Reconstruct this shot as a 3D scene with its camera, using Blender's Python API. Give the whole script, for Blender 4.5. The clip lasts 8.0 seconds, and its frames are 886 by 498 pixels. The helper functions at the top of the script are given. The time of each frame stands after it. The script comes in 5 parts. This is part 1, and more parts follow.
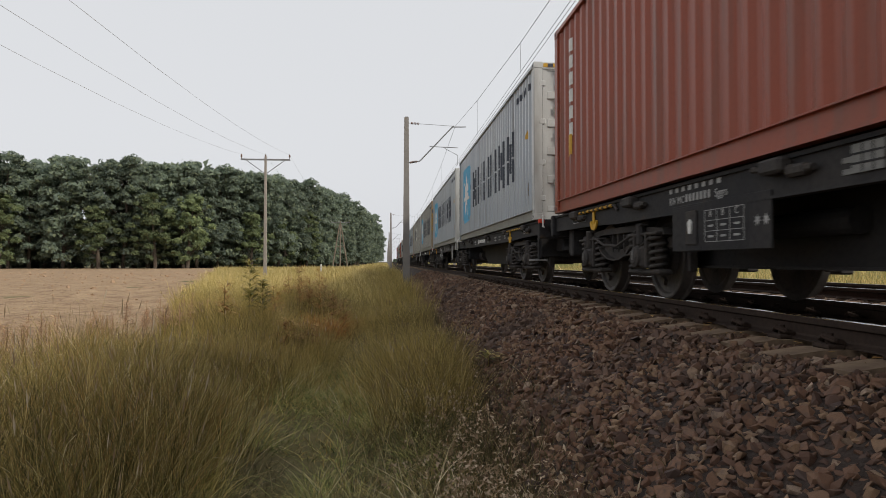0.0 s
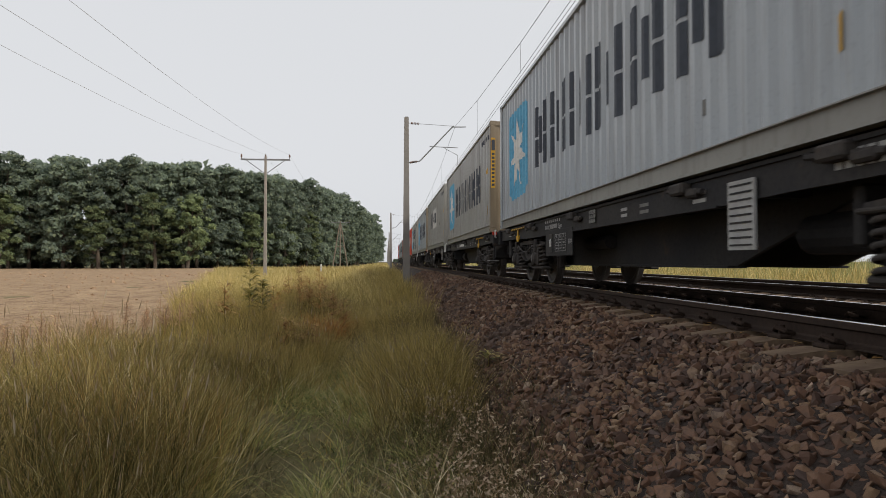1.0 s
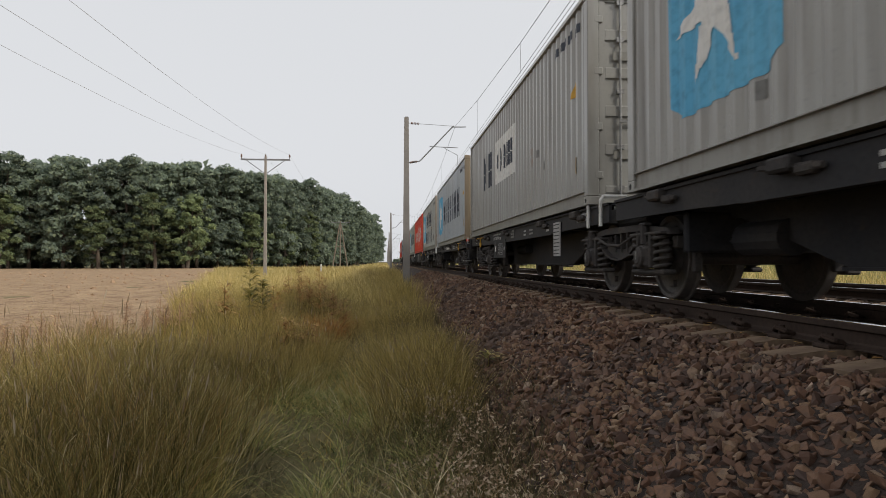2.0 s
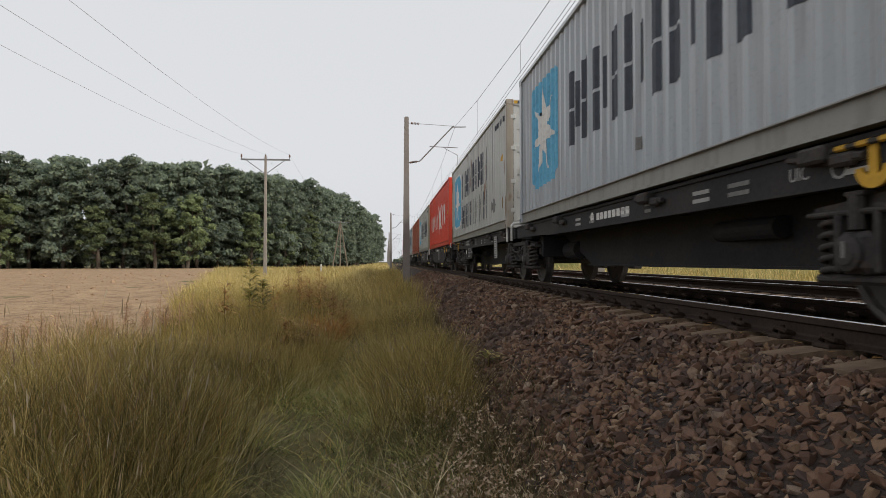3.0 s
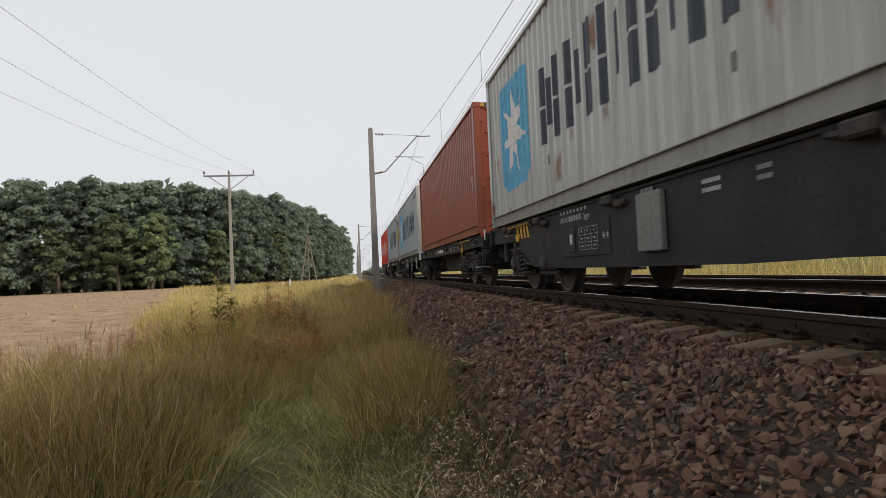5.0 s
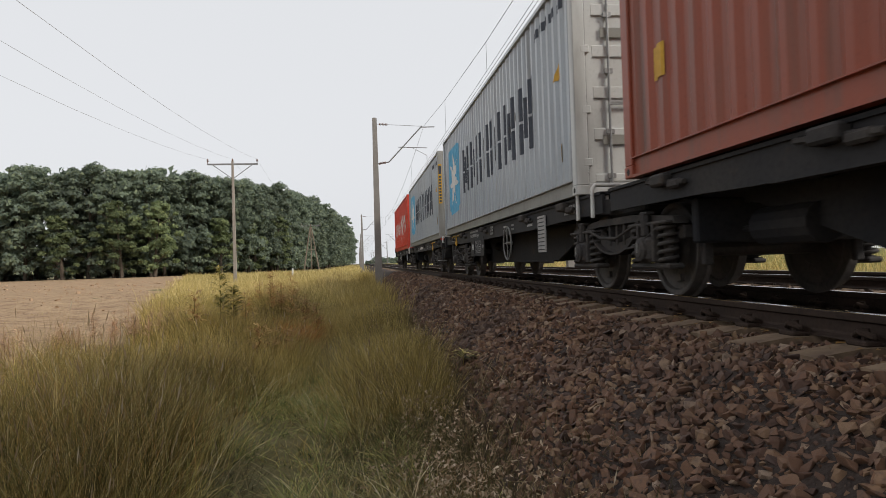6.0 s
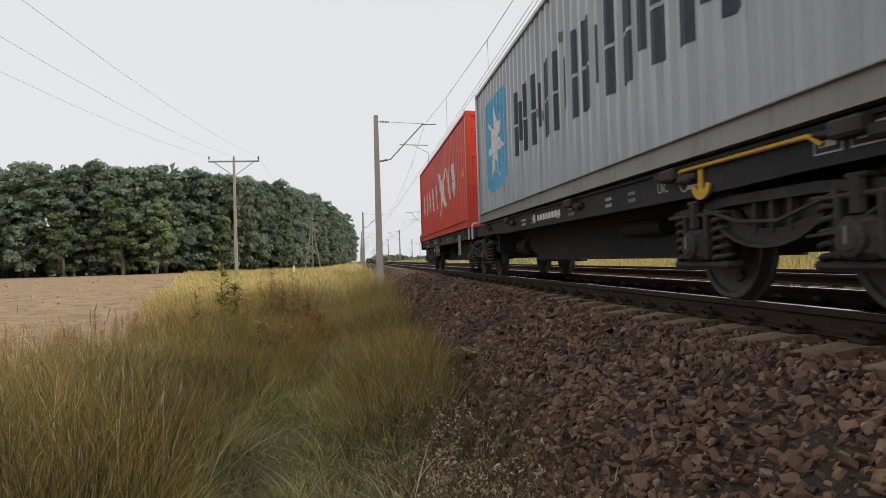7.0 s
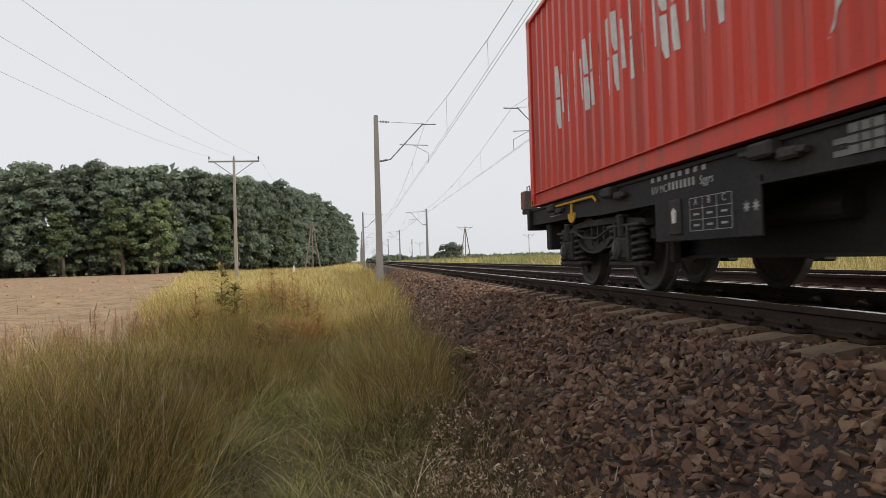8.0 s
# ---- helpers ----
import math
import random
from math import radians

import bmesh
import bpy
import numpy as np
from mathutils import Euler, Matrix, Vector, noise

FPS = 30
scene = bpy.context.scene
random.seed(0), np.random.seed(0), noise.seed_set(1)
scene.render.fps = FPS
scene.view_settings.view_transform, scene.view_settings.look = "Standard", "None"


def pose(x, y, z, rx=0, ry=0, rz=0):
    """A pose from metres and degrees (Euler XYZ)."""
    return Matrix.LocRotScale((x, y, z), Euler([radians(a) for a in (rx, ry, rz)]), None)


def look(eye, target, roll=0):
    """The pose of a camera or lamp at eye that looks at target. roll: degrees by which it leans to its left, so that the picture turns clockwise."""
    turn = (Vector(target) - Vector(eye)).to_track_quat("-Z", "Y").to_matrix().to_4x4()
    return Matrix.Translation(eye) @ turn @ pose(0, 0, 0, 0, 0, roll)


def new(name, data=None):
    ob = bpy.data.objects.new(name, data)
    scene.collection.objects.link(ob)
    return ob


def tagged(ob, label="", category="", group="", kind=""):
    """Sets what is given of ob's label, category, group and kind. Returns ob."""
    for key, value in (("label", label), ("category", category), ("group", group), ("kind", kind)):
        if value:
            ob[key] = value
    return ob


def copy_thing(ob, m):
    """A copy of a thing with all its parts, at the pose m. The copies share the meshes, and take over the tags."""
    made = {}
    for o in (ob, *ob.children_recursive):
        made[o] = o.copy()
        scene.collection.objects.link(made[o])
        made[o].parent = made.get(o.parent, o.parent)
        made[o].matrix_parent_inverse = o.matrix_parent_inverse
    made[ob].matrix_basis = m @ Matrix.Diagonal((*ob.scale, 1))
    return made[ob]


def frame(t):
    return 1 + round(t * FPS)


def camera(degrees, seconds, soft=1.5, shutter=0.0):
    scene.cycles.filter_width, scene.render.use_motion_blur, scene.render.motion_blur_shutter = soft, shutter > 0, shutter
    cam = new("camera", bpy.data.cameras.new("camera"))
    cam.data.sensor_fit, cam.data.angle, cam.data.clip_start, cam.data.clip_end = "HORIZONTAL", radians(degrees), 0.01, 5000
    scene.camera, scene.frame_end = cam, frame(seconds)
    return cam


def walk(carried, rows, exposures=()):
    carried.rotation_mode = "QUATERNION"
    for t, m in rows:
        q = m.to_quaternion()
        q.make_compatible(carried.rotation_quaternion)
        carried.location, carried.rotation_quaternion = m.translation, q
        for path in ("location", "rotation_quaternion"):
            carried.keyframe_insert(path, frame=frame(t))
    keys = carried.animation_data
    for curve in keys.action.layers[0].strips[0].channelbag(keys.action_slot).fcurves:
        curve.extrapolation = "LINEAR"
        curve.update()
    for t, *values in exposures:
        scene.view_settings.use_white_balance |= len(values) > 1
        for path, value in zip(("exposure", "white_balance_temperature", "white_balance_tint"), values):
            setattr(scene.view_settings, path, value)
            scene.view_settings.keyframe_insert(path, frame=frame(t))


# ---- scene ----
# ---- camera ----
cam = camera(68.4, 8.0, soft=0.85, shutter=0.06)
EYE = (0.0, 0.0, 0.41)          # z = 0 is the top of the rails; y runs along the track


def eye(yaw, pitch, roll):
    return pose(*EYE, 90 + pitch, roll, yaw)


STILL = eye(-4.95, 1.11, 0.0)
REST = eye(-7.28, 0.86, 1.65)
walk(cam, [(0.0, STILL), (1.0, STILL), (2.2, STILL), (3.2, STILL), (4.2, STILL), (4.5, eye(-5.53, 1.20, 0.5)),
           (4.9, eye(-7.32, 1.74, 2.2)), (5.3, eye(-7.90, 1.94, 2.75)), (5.5, eye(-7.65, 1.78, 2.1)), (5.75, eye(-7.46, 1.34, 1.9)), (6.0, eye(-7.38, 1.07, 1.75)),
           (6.5, eye(-7.32, 0.93, 1.68)), (7.0, REST), (7.5, REST), (8.0, REST)],
     exposures=[(0.0, 0.06), (4.2, 0.06), (5.3, 0.14), (8.0, 0.16)])

# ---- world and sun ----
world = bpy.data.worlds.new("overcast")
scene.world = world
world.use_nodes = True
wn, wl = world.node_tree.nodes, world.node_tree.links
sky = wn.new("ShaderNodeTexSky")
sky.sky_type, sky.sun_disc, sky.sun_elevation, sky.sun_rotation = "NISHITA", False, radians(35.8), radians(121)
sky.dust_density, sky.air_density = 4.0, 1.0
pale = wn.new("ShaderNodeHueSaturation")
pale.inputs["Saturation"].default_value = 0.12
wl.new(sky.outputs[0], pale.inputs["Color"])
veil = wn.new("ShaderNodeMix")
veil.data_type = "RGBA"
veil.inputs[0].default_value = 0.86
veil.inputs[7].default_value = (7.5, 7.65, 7.95, 1)
wl.new(pale.outputs[0], veil.inputs[6])
wl.new(veil.outputs[2], wn["Background"].inputs[0])
wn["Background"].inputs[1].default_value = 0.1
sun = new("sun", bpy.data.lights.new("sun", "SUN"))
sun.data.energy, sun.data.angle, sun.data.color = 2.3, radians(12), (1.0, 0.93, 0.82)
sun.matrix_world = look((52, -32, 44), (0, 0, 0))

# ---- materials ----
rng = np.random.default_rng(7)


def nodes(name):
    m = bpy.data.materials.new(name)
    m.use_nodes = True
    return m, m.node_tree.nodes, m.node_tree.links, m.node_tree.nodes["Principled BSDF"]


def noise_node(n, l, coord, scale, detail=4.0, stretch=(1, 1, 1)):
    mp = n.new("ShaderNodeMapping")
    mp.inputs["Scale"].default_value = stretch
    l.new(coord, mp.inputs[0])
    t = n.new("ShaderNodeTexNoise")
    t.inputs["Scale"].default_value, t.inputs["Detail"].default_value = scale, detail
    l.new(mp.outputs[0], t.inputs[0])
    return t.outputs[0]


def ramp(n, l, value, lo, hi):
    r = n.new("ShaderNodeMapRange")
    r.inputs[1].default_value, r.inputs[2].default_value = lo, hi
    l.new(value, r.inputs[0])
    return r.outputs[0]


def blend(n, l, fac, a, b):
    x = n.new("ShaderNodeMix")
    x.data_type = "RGBA"
    for value, k in ((fac, 0), (a, 6), (b, 7)):
        if isinstance(value, (tuple, float, int)):
            x.inputs[k].default_value = (*value, 1) if isinstance(value, tuple) else value
        else:
            l.new(value, x.inputs[k])
    return x.outputs[2]


def relief(n, l, b, height, strength, distance):
    bp = n.new("ShaderNodeBump")
    bp.inputs["Strength"].default_value, bp.inputs["Distance"].default_value = strength, distance
    l.new(height, bp.inputs["Height"])
    l.new(bp.outputs[0], b.inputs["Normal"])


def surface(name, a, b2, big=0.7, fine=12.0, rough=0.8, metal=0.0, bump=0.3, depth=0.01, spot=None, spots=(0.62, 0.72), stretch=(1, 1, 1), each=0.0, gloss=0.35):
    """Two tones at a large and a small scale, spots of a third colour, fine relief."""
    m, n, l, b = nodes(name)
    co = n.new("ShaderNodeTexCoord").outputs["Object"]
    g1, g2 = noise_node(n, l, co, big, 5, stretch), noise_node(n, l, co, fine, 6, stretch)
    c = blend(n, l, ramp(n, l, g1, 0.3, 0.7), a, b2)
    dark = tuple(v * 0.62 for v in a)
    c = blend(n, l, ramp(n, l, g2, 0.45, 0.9), c, dark)
    if spot:
        c = blend(n, l, ramp(n, l, noise_node(n, l, co, big * 3.1, 8, stretch), *spots), c, spot)
    if each:
        info = n.new("ShaderNodeObjectInfo").outputs["Random"]
        geo = n.new("ShaderNodeNewGeometry").outputs["Random Per Island"]
        add = n.new("ShaderNodeMath")
        l.new(info, add.inputs[0]), l.new(geo, add.inputs[1])
        fr = n.new("ShaderNodeMath")
        fr.operation = "FRACT"
        l.new(add.outputs[0], fr.inputs[0])
        hs = n.new("ShaderNodeHueSaturation")
        l.new(ramp_to(n, l, fr.outputs[0], 1 - each, 1 + each), hs.inputs["Value"])
        l.new(c, hs.inputs["Color"])
        c = hs.outputs[0]
    l.new(c, b.inputs["Base Color"])
    b.inputs["Roughness"].default_value, b.inputs["Metallic"].default_value = rough, metal
    b.inputs["Specular IOR Level"].default_value = gloss
    relief(n, l, b, g2, bump, depth)
    return m


def ramp_to(n, l, value, lo, hi):
    r = n.new("ShaderNodeMapRange")
    r.inputs[3].default_value, r.inputs[4].default_value = lo, hi
    l.new(value, r.inputs[0])
    return r.outputs[0]


def foliage(name, stops, rough=0.6, through_light=0.25, big=0.0):
    """Leaves and blades: a colour for each piece along a ramp, light shining through."""
    m, n, l, b = nodes(name)
    geo = n.new("ShaderNodeNewGeometry").outputs["Random Per Island"]
    cr = n.new("ShaderNodeValToRGB")
    while len(cr.color_ramp.elements) < len(stops):
        cr.color_ramp.elements.new(0.5)
    for e, (p, c) in zip(cr.color_ramp.elements, stops):
        e.position, e.color = p, (*c, 1)
    l.new(geo, cr.inputs[0])
    c = cr.outputs[0]
    info = n.new("ShaderNodeObjectInfo").outputs["Random"]
    hs = n.new("ShaderNodeHueSaturation")
    l.new(ramp_to(n, l, info, 0.75, 1.25), hs.inputs["Value"])
    l.new(c, hs.inputs["Color"])
    c = hs.outputs[0]
    if big:
        co = n.new("ShaderNodeTexCoord").outputs["Object"]
        c = blend(n, l, ramp(n, l, noise_node(n, l, co, big, 3), 0.42, 0.85), c, stops[-2][1])
    l.new(c, b.inputs["Base Color"])
    b.inputs["Roughness"].default_value = rough
    b.inputs["Specular IOR Level"].default_value = 0.25
    tr = n.new("ShaderNodeBsdfTranslucent")
    l.new(c, tr.inputs[0])
    mx = n.new("ShaderNodeMixShader")
    mx.inputs[0].default_value = through_light
    l.new(b.outputs[0], mx.inputs[1]), l.new(tr.outputs[0], mx.inputs[2])
    l.new(mx.outputs[0], n["Material Output"].inputs[0])
    return m


def paint(name, a, fade, rust=0.0, rough=0.36, grime=(0.1, 0.085, 0.07), gloss=0.32):
    """Container paint: faded patches, vertical streaks of dirt, rust spots."""
    m, n, l, b = nodes(name)
    co = n.new("ShaderNodeTexCoord").outputs["Object"]
    c = blend(n, l, ramp(n, l, noise_node(n, l, co, 0.35, 4), 0.35, 0.7), a, fade)
    c = blend(n, l, ramp(n, l, noise_node(n, l, co, 2.2, 6, (1, 3.0, 0.22)), 0.5, 0.95), c, grime)
    if rust:
        c = blend(n, l, ramp(n, l, noise_node(n, l, co, 1.6, 9, (1, 1, 0.55)), 0.70 - rust, 0.76 - rust), c, (0.19, 0.095, 0.045))
    c = blend(n, l, ramp(n, l, noise_node(n, l, co, 30, 3), 0.55, 1.1), c, tuple(v * 0.6 for v in a))
    l.new(c, b.inputs["Base Color"])
    b.inputs["Roughness"].default_value, b.inputs["Specular IOR Level"].default_value = rough, gloss
    relief(n, l, b, noise_node(n, l, co, 5, 3), 0.12, 0.02)
    return m


def rubble(name, stops):
    """Broken stones: a tone for each stone, mottled, rough."""
    m, n, l, b = nodes(name)
    add = n.new("ShaderNodeMath")
    l.new(n.new("ShaderNodeObjectInfo").outputs["Random"], add.inputs[0])
    l.new(n.new("ShaderNodeNewGeometry").outputs["Random Per Island"], add.inputs[1])
    fr = n.new("ShaderNodeMath")
    fr.operation = "FRACT"
    l.new(add.outputs[0], fr.inputs[0])
    cr = n.new("ShaderNodeValToRGB")
    while len(cr.color_ramp.elements) < len(stops):
        cr.color_ramp.elements.new(0.5)
    for e, (p, c) in zip(cr.color_ramp.elements, stops):
        e.position, e.color = p, (*c, 1)
    l.new(fr.outputs[0], cr.inputs[0])
    co = n.new("ShaderNodeTexCoord").outputs["Object"]
    c = blend(n, l, ramp(n, l, noise_node(n, l, co, 45, 5), 0.4, 0.85), cr.outputs[0], (0.07, 0.048, 0.038))
    c = blend(n, l, ramp(n, l, noise_node(n, l, co, 0.6, 3), 0.5, 0.8), c, (0.075, 0.05, 0.04))
    l.new(c, b.inputs["Base Color"])
    b.inputs["Roughness"].default_value, b.inputs["Specular IOR Level"].default_value = 0.75, 0.38
    relief(n, l, b, noise_node(n, l, co, 60, 4), 0.4, 0.004)
    return m


M_GREY = paint("grey_container_paint", (0.325, 0.362, 0.4), (0.365, 0.392, 0.415), 0.0, rough=0.3, gloss=0.65)
M_GREY_OLD = paint("weathered_grey_paint", (0.31, 0.31, 0.295), (0.265, 0.255, 0.23), 0.02, rough=0.3, gloss=0.65)
M_WHITE_OLD = paint("rusty_pale_grey_paint", (0.42, 0.435, 0.42), (0.37, 0.37, 0.34), 0.085, rough=0.3, gloss=0.65)
M_BROWN = paint("brown_red_paint", (0.285, 0.067, 0.036), (0.27, 0.073, 0.041), 0.0)
M_RED = paint("red_container_paint", (0.63, 0.05, 0.024), (0.57, 0.056, 0.03), 0.0)
M_TAN = paint("yellowed_tan_paint", (0.27, 0.215, 0.145), (0.225, 0.18, 0.13), 0.1)
M_DOOR = paint("pale_door_paint", (0.55, 0.56, 0.55), (0.48, 0.48, 0.46), 0.03)
M_RUSTY = paint("rusty_post_paint", (0.4, 0.38, 0.34), (0.3, 0.24, 0.18), 0.15)
M_LIP = paint("pale_beige_rail_paint", (0.27, 0.265, 0.24), (0.22, 0.215, 0.2), 0.03)
M_MARK = surface("dark_blue_marking", (0.035, 0.043, 0.06), (0.05, 0.06, 0.08), rough=0.6, bump=0.05)
M_BLUE = surface("light_blue_marking", (0.09, 0.36, 0.58), (0.13, 0.42, 0.62), rough=0.6, bump=0.05)
M_WHITE = surface("white_marking", (0.72, 0.72, 0.70), (0.6, 0.6, 0.57), rough=0.6, bump=0.05)
M_YELLOW = surface("yellow_paint", (0.62, 0.36, 0.03), (0.5, 0.28, 0.03), 3, 20, rough=0.55, bump=0.1)
M_GREEN = surface("green_sticker", (0.05, 0.6, 0.08), (0.06, 0.55, 0.1), rough=0.5, bump=0.0)
M_BUFFER_BLUE = surface("blue_tarpaulin", (0.03, 0.07, 0.2), (0.04, 0.09, 0.24), rough=0.6)
M_FRAME = surface("dark_wagon_steel", (0.023, 0.024, 0.028), (0.042, 0.039, 0.038), 1.4, 22, rough=0.65, bump=0.2, spot=(0.07, 0.045, 0.03), spots=(0.64, 0.8), gloss=0.15)
M_BOGIE = surface("grimy_bogie_steel", (0.042, 0.04, 0.041), (0.07, 0.062, 0.056), 3, 30, rough=0.75, bump=0.35, spot=(0.075, 0.05, 0.035), spots=(0.6, 0.8), gloss=0.15)
M_GREYSTEEL = surface("grey_wagon_steel", (0.16, 0.16, 0.155), (0.2, 0.2, 0.19), 2, 20, rough=0.6, bump=0.1)
M_WHEEL = surface("wheel_steel", (0.06, 0.056, 0.055), (0.1, 0.085, 0.075), 4, 25, rough=0.6, metal=0.3, bump=0.2)
M_SHINE = surface("polished_rail_head", (0.62, 0.62, 0.62), (0.5, 0.5, 0.5), 2, 30, rough=0.22, metal=1.0, bump=0.02)
M_RAIL = surface("rusty_rail_steel", (0.036, 0.026, 0.022), (0.052, 0.035, 0.027), 2, 25, rough=0.8, metal=0.1, bump=0.3, gloss=0.15)
M_SLEEPER = surface("weathered_concrete_sleeper", (0.195, 0.135, 0.088), (0.25, 0.175, 0.115), 1.2, 18, rough=0.9, bump=0.5, spot=(0.11, 0.07, 0.05), spots=(0.5, 0.75), each=0.15)
M_STONE = rubble("ballast_stone", [(0.0, (0.055, 0.033, 0.027)), (0.2, (0.1, 0.05, 0.031)), (0.45, (0.148, 0.074, 0.042)), (0.7, (0.19, 0.104, 0.06)), (0.9, (0.24, 0.148, 0.083)), (1.0, (0.32, 0.235, 0.17))])
# darker stone tones, used from between the near rails outwards
M_STONE_DARK = rubble("dark_ballast_stone", [(0.0, (0.02, 0.016, 0.014)), (0.6, (0.05, 0.034, 0.026)), (1.0, (0.09, 0.062, 0.046))])
# Bed darker than its stones, to put the shade of their gaps into colour.
M_BED = surface("ballast_bed", (0.035, 0.025, 0.021), (0.055, 0.038, 0.03), 8, 22, rough=0.95, bump=1.0, depth=0.06)
M_EARTH = surface("grassy_earth", (0.13, 0.11, 0.045), (0.17, 0.135, 0.055), 0.12, 6, rough=0.95, bump=0.6, depth=0.05, spot=(0.07, 0.08, 0.03), spots=(0.5, 0.8))
M_CLOD = surface("dry_clods", (0.3, 0.19, 0.115), (0.46, 0.32, 0.2), 1.5, 12.0, rough=0.95, bump=0.4)
M_FIELD = surface("harvested_field_soil", (0.3, 0.2, 0.115), (0.44, 0.31, 0.185), 0.9, 9.0, rough=0.95, bump=1.0, depth=0.12, spot=(0.2, 0.12, 0.075), spots=(0.5, 0.72), each=0.0)
M_PALEPOLE = surface("pale_pole_concrete", (0.34, 0.3, 0.26), (0.27, 0.24, 0.21), 0.9, 15, rough=0.9, bump=0.3)
M_CONCRETE = surface("grey_concrete", (0.27, 0.25, 0.23), (0.2, 0.185, 0.17), 0.8, 15, rough=0.9, bump=0.3)
M_GALV = surface("galvanised_steel", (0.22, 0.22, 0.22), (0.3, 0.3, 0.3), 2, 25, rough=0.55, metal=0.6, bump=0.1)
M_WOODPOLE = surface("weathered_pole_wood", (0.19, 0.15, 0.115), (0.25, 0.2, 0.155), 2, 25, rough=0.9, bump=0.4, stretch=(1, 1, 0.15))
M_WIRE = surface("dull_wire", (0.10, 0.10, 0.10), (0.13, 0.13, 0.13), rough=0.6, metal=0.4, bump=0.0)
M_INSUL = surface("brown_porcelain", (0.12, 0.06, 0.04), (0.15, 0.08, 0.05), rough=0.25, bump=0.0)
M_BARK = surface("tree_bark", (0.085, 0.065, 0.05), (0.13, 0.105, 0.08), 0.8, 9, rough=0.95, bump=0.6, depth=0.05)
# Lightened and blued beyond leaf green: distance haze is put into the colour.
M_LEAF_HAZED = foliage("hazed_tree_leaves", [(0.0, (0.16, 0.2, 0.165)), (0.5, (0.2, 0.245, 0.185)), (0.85, (0.24, 0.285, 0.195)), (1.0, (0.285, 0.32, 0.195))], 0.85, 0.5)
M_DRY = foliage("dry_grass", [(0.0, (0.07, 0.07, 0.02)), (0.4, (0.26, 0.2, 0.06)), (0.8, (0.56, 0.42, 0.14)), (1.0, (0.78, 0.6, 0.26))], 0.6, 0.3, 0.45)
M_LUSH = foliage("green_grass", [(0.0, (0.06, 0.06, 0.018)), (0.45, (0.2, 0.185, 0.05)), (0.8, (0.43, 0.36, 0.115)), (1.0, (0.78, 0.62, 0.28))], 0.6, 0.3)
M_GOLD = foliage("golden_grass", [(0.0, (0.28, 0.22, 0.07)), (0.5, (0.5, 0.39, 0.14)), (1.0, (0.74, 0.6, 0.29))], 0.6, 0.3)
M_WEED = foliage("weed_leaves", [(0.0, (0.1, 0.1, 0.028)), (0.55, (0.18, 0.15, 0.045)), (0.8, (0.3, 0.15, 0.06)), (1.0, (0.42, 0.24, 0.1))], 0.6, 0.3)
# Darker than dry_grass: the near bank's shade is put into the colour.
M_OLIVE_DIM = foliage("dimmed_olive_grass", [(0.0, (0.04, 0.04, 0.012)), (0.45, (0.165, 0.13, 0.04)), (0.8, (0.39, 0.29, 0.09)), (1.0, (0.88, 0.7, 0.34))], 0.6, 0.3, 0.4)
M_STENCIL = surface("worn_white_stencil", (0.42, 0.42, 0.41), (0.3, 0.3, 0.3), 6, 40, rough=0.7, bump=0.0)
M_PALE = foliage("bleached_straw", [(0.0, (0.36, 0.29, 0.15)), (0.6, (0.6, 0.5, 0.3)), (1.0, (0.85, 0.74, 0.5))], 0.6, 0.25)
M_DOCK = foliage("reddish_seed_plumes", [(0.0, (0.26, 0.15, 0.085)), (0.5, (0.4, 0.25, 0.15)), (1.0, (0.55, 0.38, 0.25))], 0.8, 0.35)
M_BRAMBLE = foliage("dark_weed_leaves", [(0.0, (0.035, 0.035, 0.014)), (0.5, (0.1, 0.085, 0.034)), (0.85, (0.18, 0.13, 0.06)), (1.0, (0.5, 0.4, 0.24))], 0.6, 0.25)
M_STRAW = foliage("flattened_straw", [(0.0, (0.14, 0.11, 0.045)), (0.5, (0.38, 0.29, 0.11)), (1.0, (0.66, 0.52, 0.24))], 0.6, 0.25)
M_PALEGREEN = foliage("pale_meadow_grass", [(0.0, (0.2, 0.22, 0.08)), (0.5, (0.3, 0.31, 0.12)), (1.0, (0.42, 0.38, 0.18))], 0.7, 0.3)
M_FRESH = foliage("fresh_green_grass", [(0.0, (0.04, 0.06, 0.018)), (0.4, (0.16, 0.2, 0.055)), (0.75, (0.35, 0.37, 0.11)), (1.0, (0.75, 0.66, 0.3))], 0.6, 0.3)
M_FLUFF = foliage("pale_fluff", [(0.0, (0.24, 0.165, 0.1)), (0.5, (0.44, 0.32, 0.21)), (1.0, (0.72, 0.6, 0.45))], 0.9, 0.3)
M_ORANGE = foliage("rusty_leaves", [(0.0, (0.14, 0.06, 0.02)), (0.5, (0.34, 0.15, 0.04)), (1.0, (0.5, 0.26, 0.08))], 0.7, 0.3)
M_LEAF_LIGHT = foliage("light_tree_leaves", [(0.0, (0.14, 0.175, 0.095)), (0.5, (0.19, 0.235, 0.12)), (0.85, (0.23, 0.27, 0.13)), (1.0, (0.28, 0.31, 0.14))], 0.85, 0.45)
M_ROD = foliage("goldenrod_leaves", [(0.0, (0.13, 0.13, 0.035)), (0.6, (0.22, 0.19, 0.05)), (1.0, (0.4, 0.31, 0.08))], 0.6, 0.35)
M_RUSSET = foliage("withered_leaves", [(0.0, (0.22, 0.13, 0.045)), (0.6, (0.38, 0.21, 0.075)), (1.0, (0.55, 0.36, 0.14))], 0.7, 0.3)
M_CABLE = surface("weathered_cable", (0.3, 0.3, 0.3), (0.35, 0.35, 0.35), rough=0.6, bump=0.0)
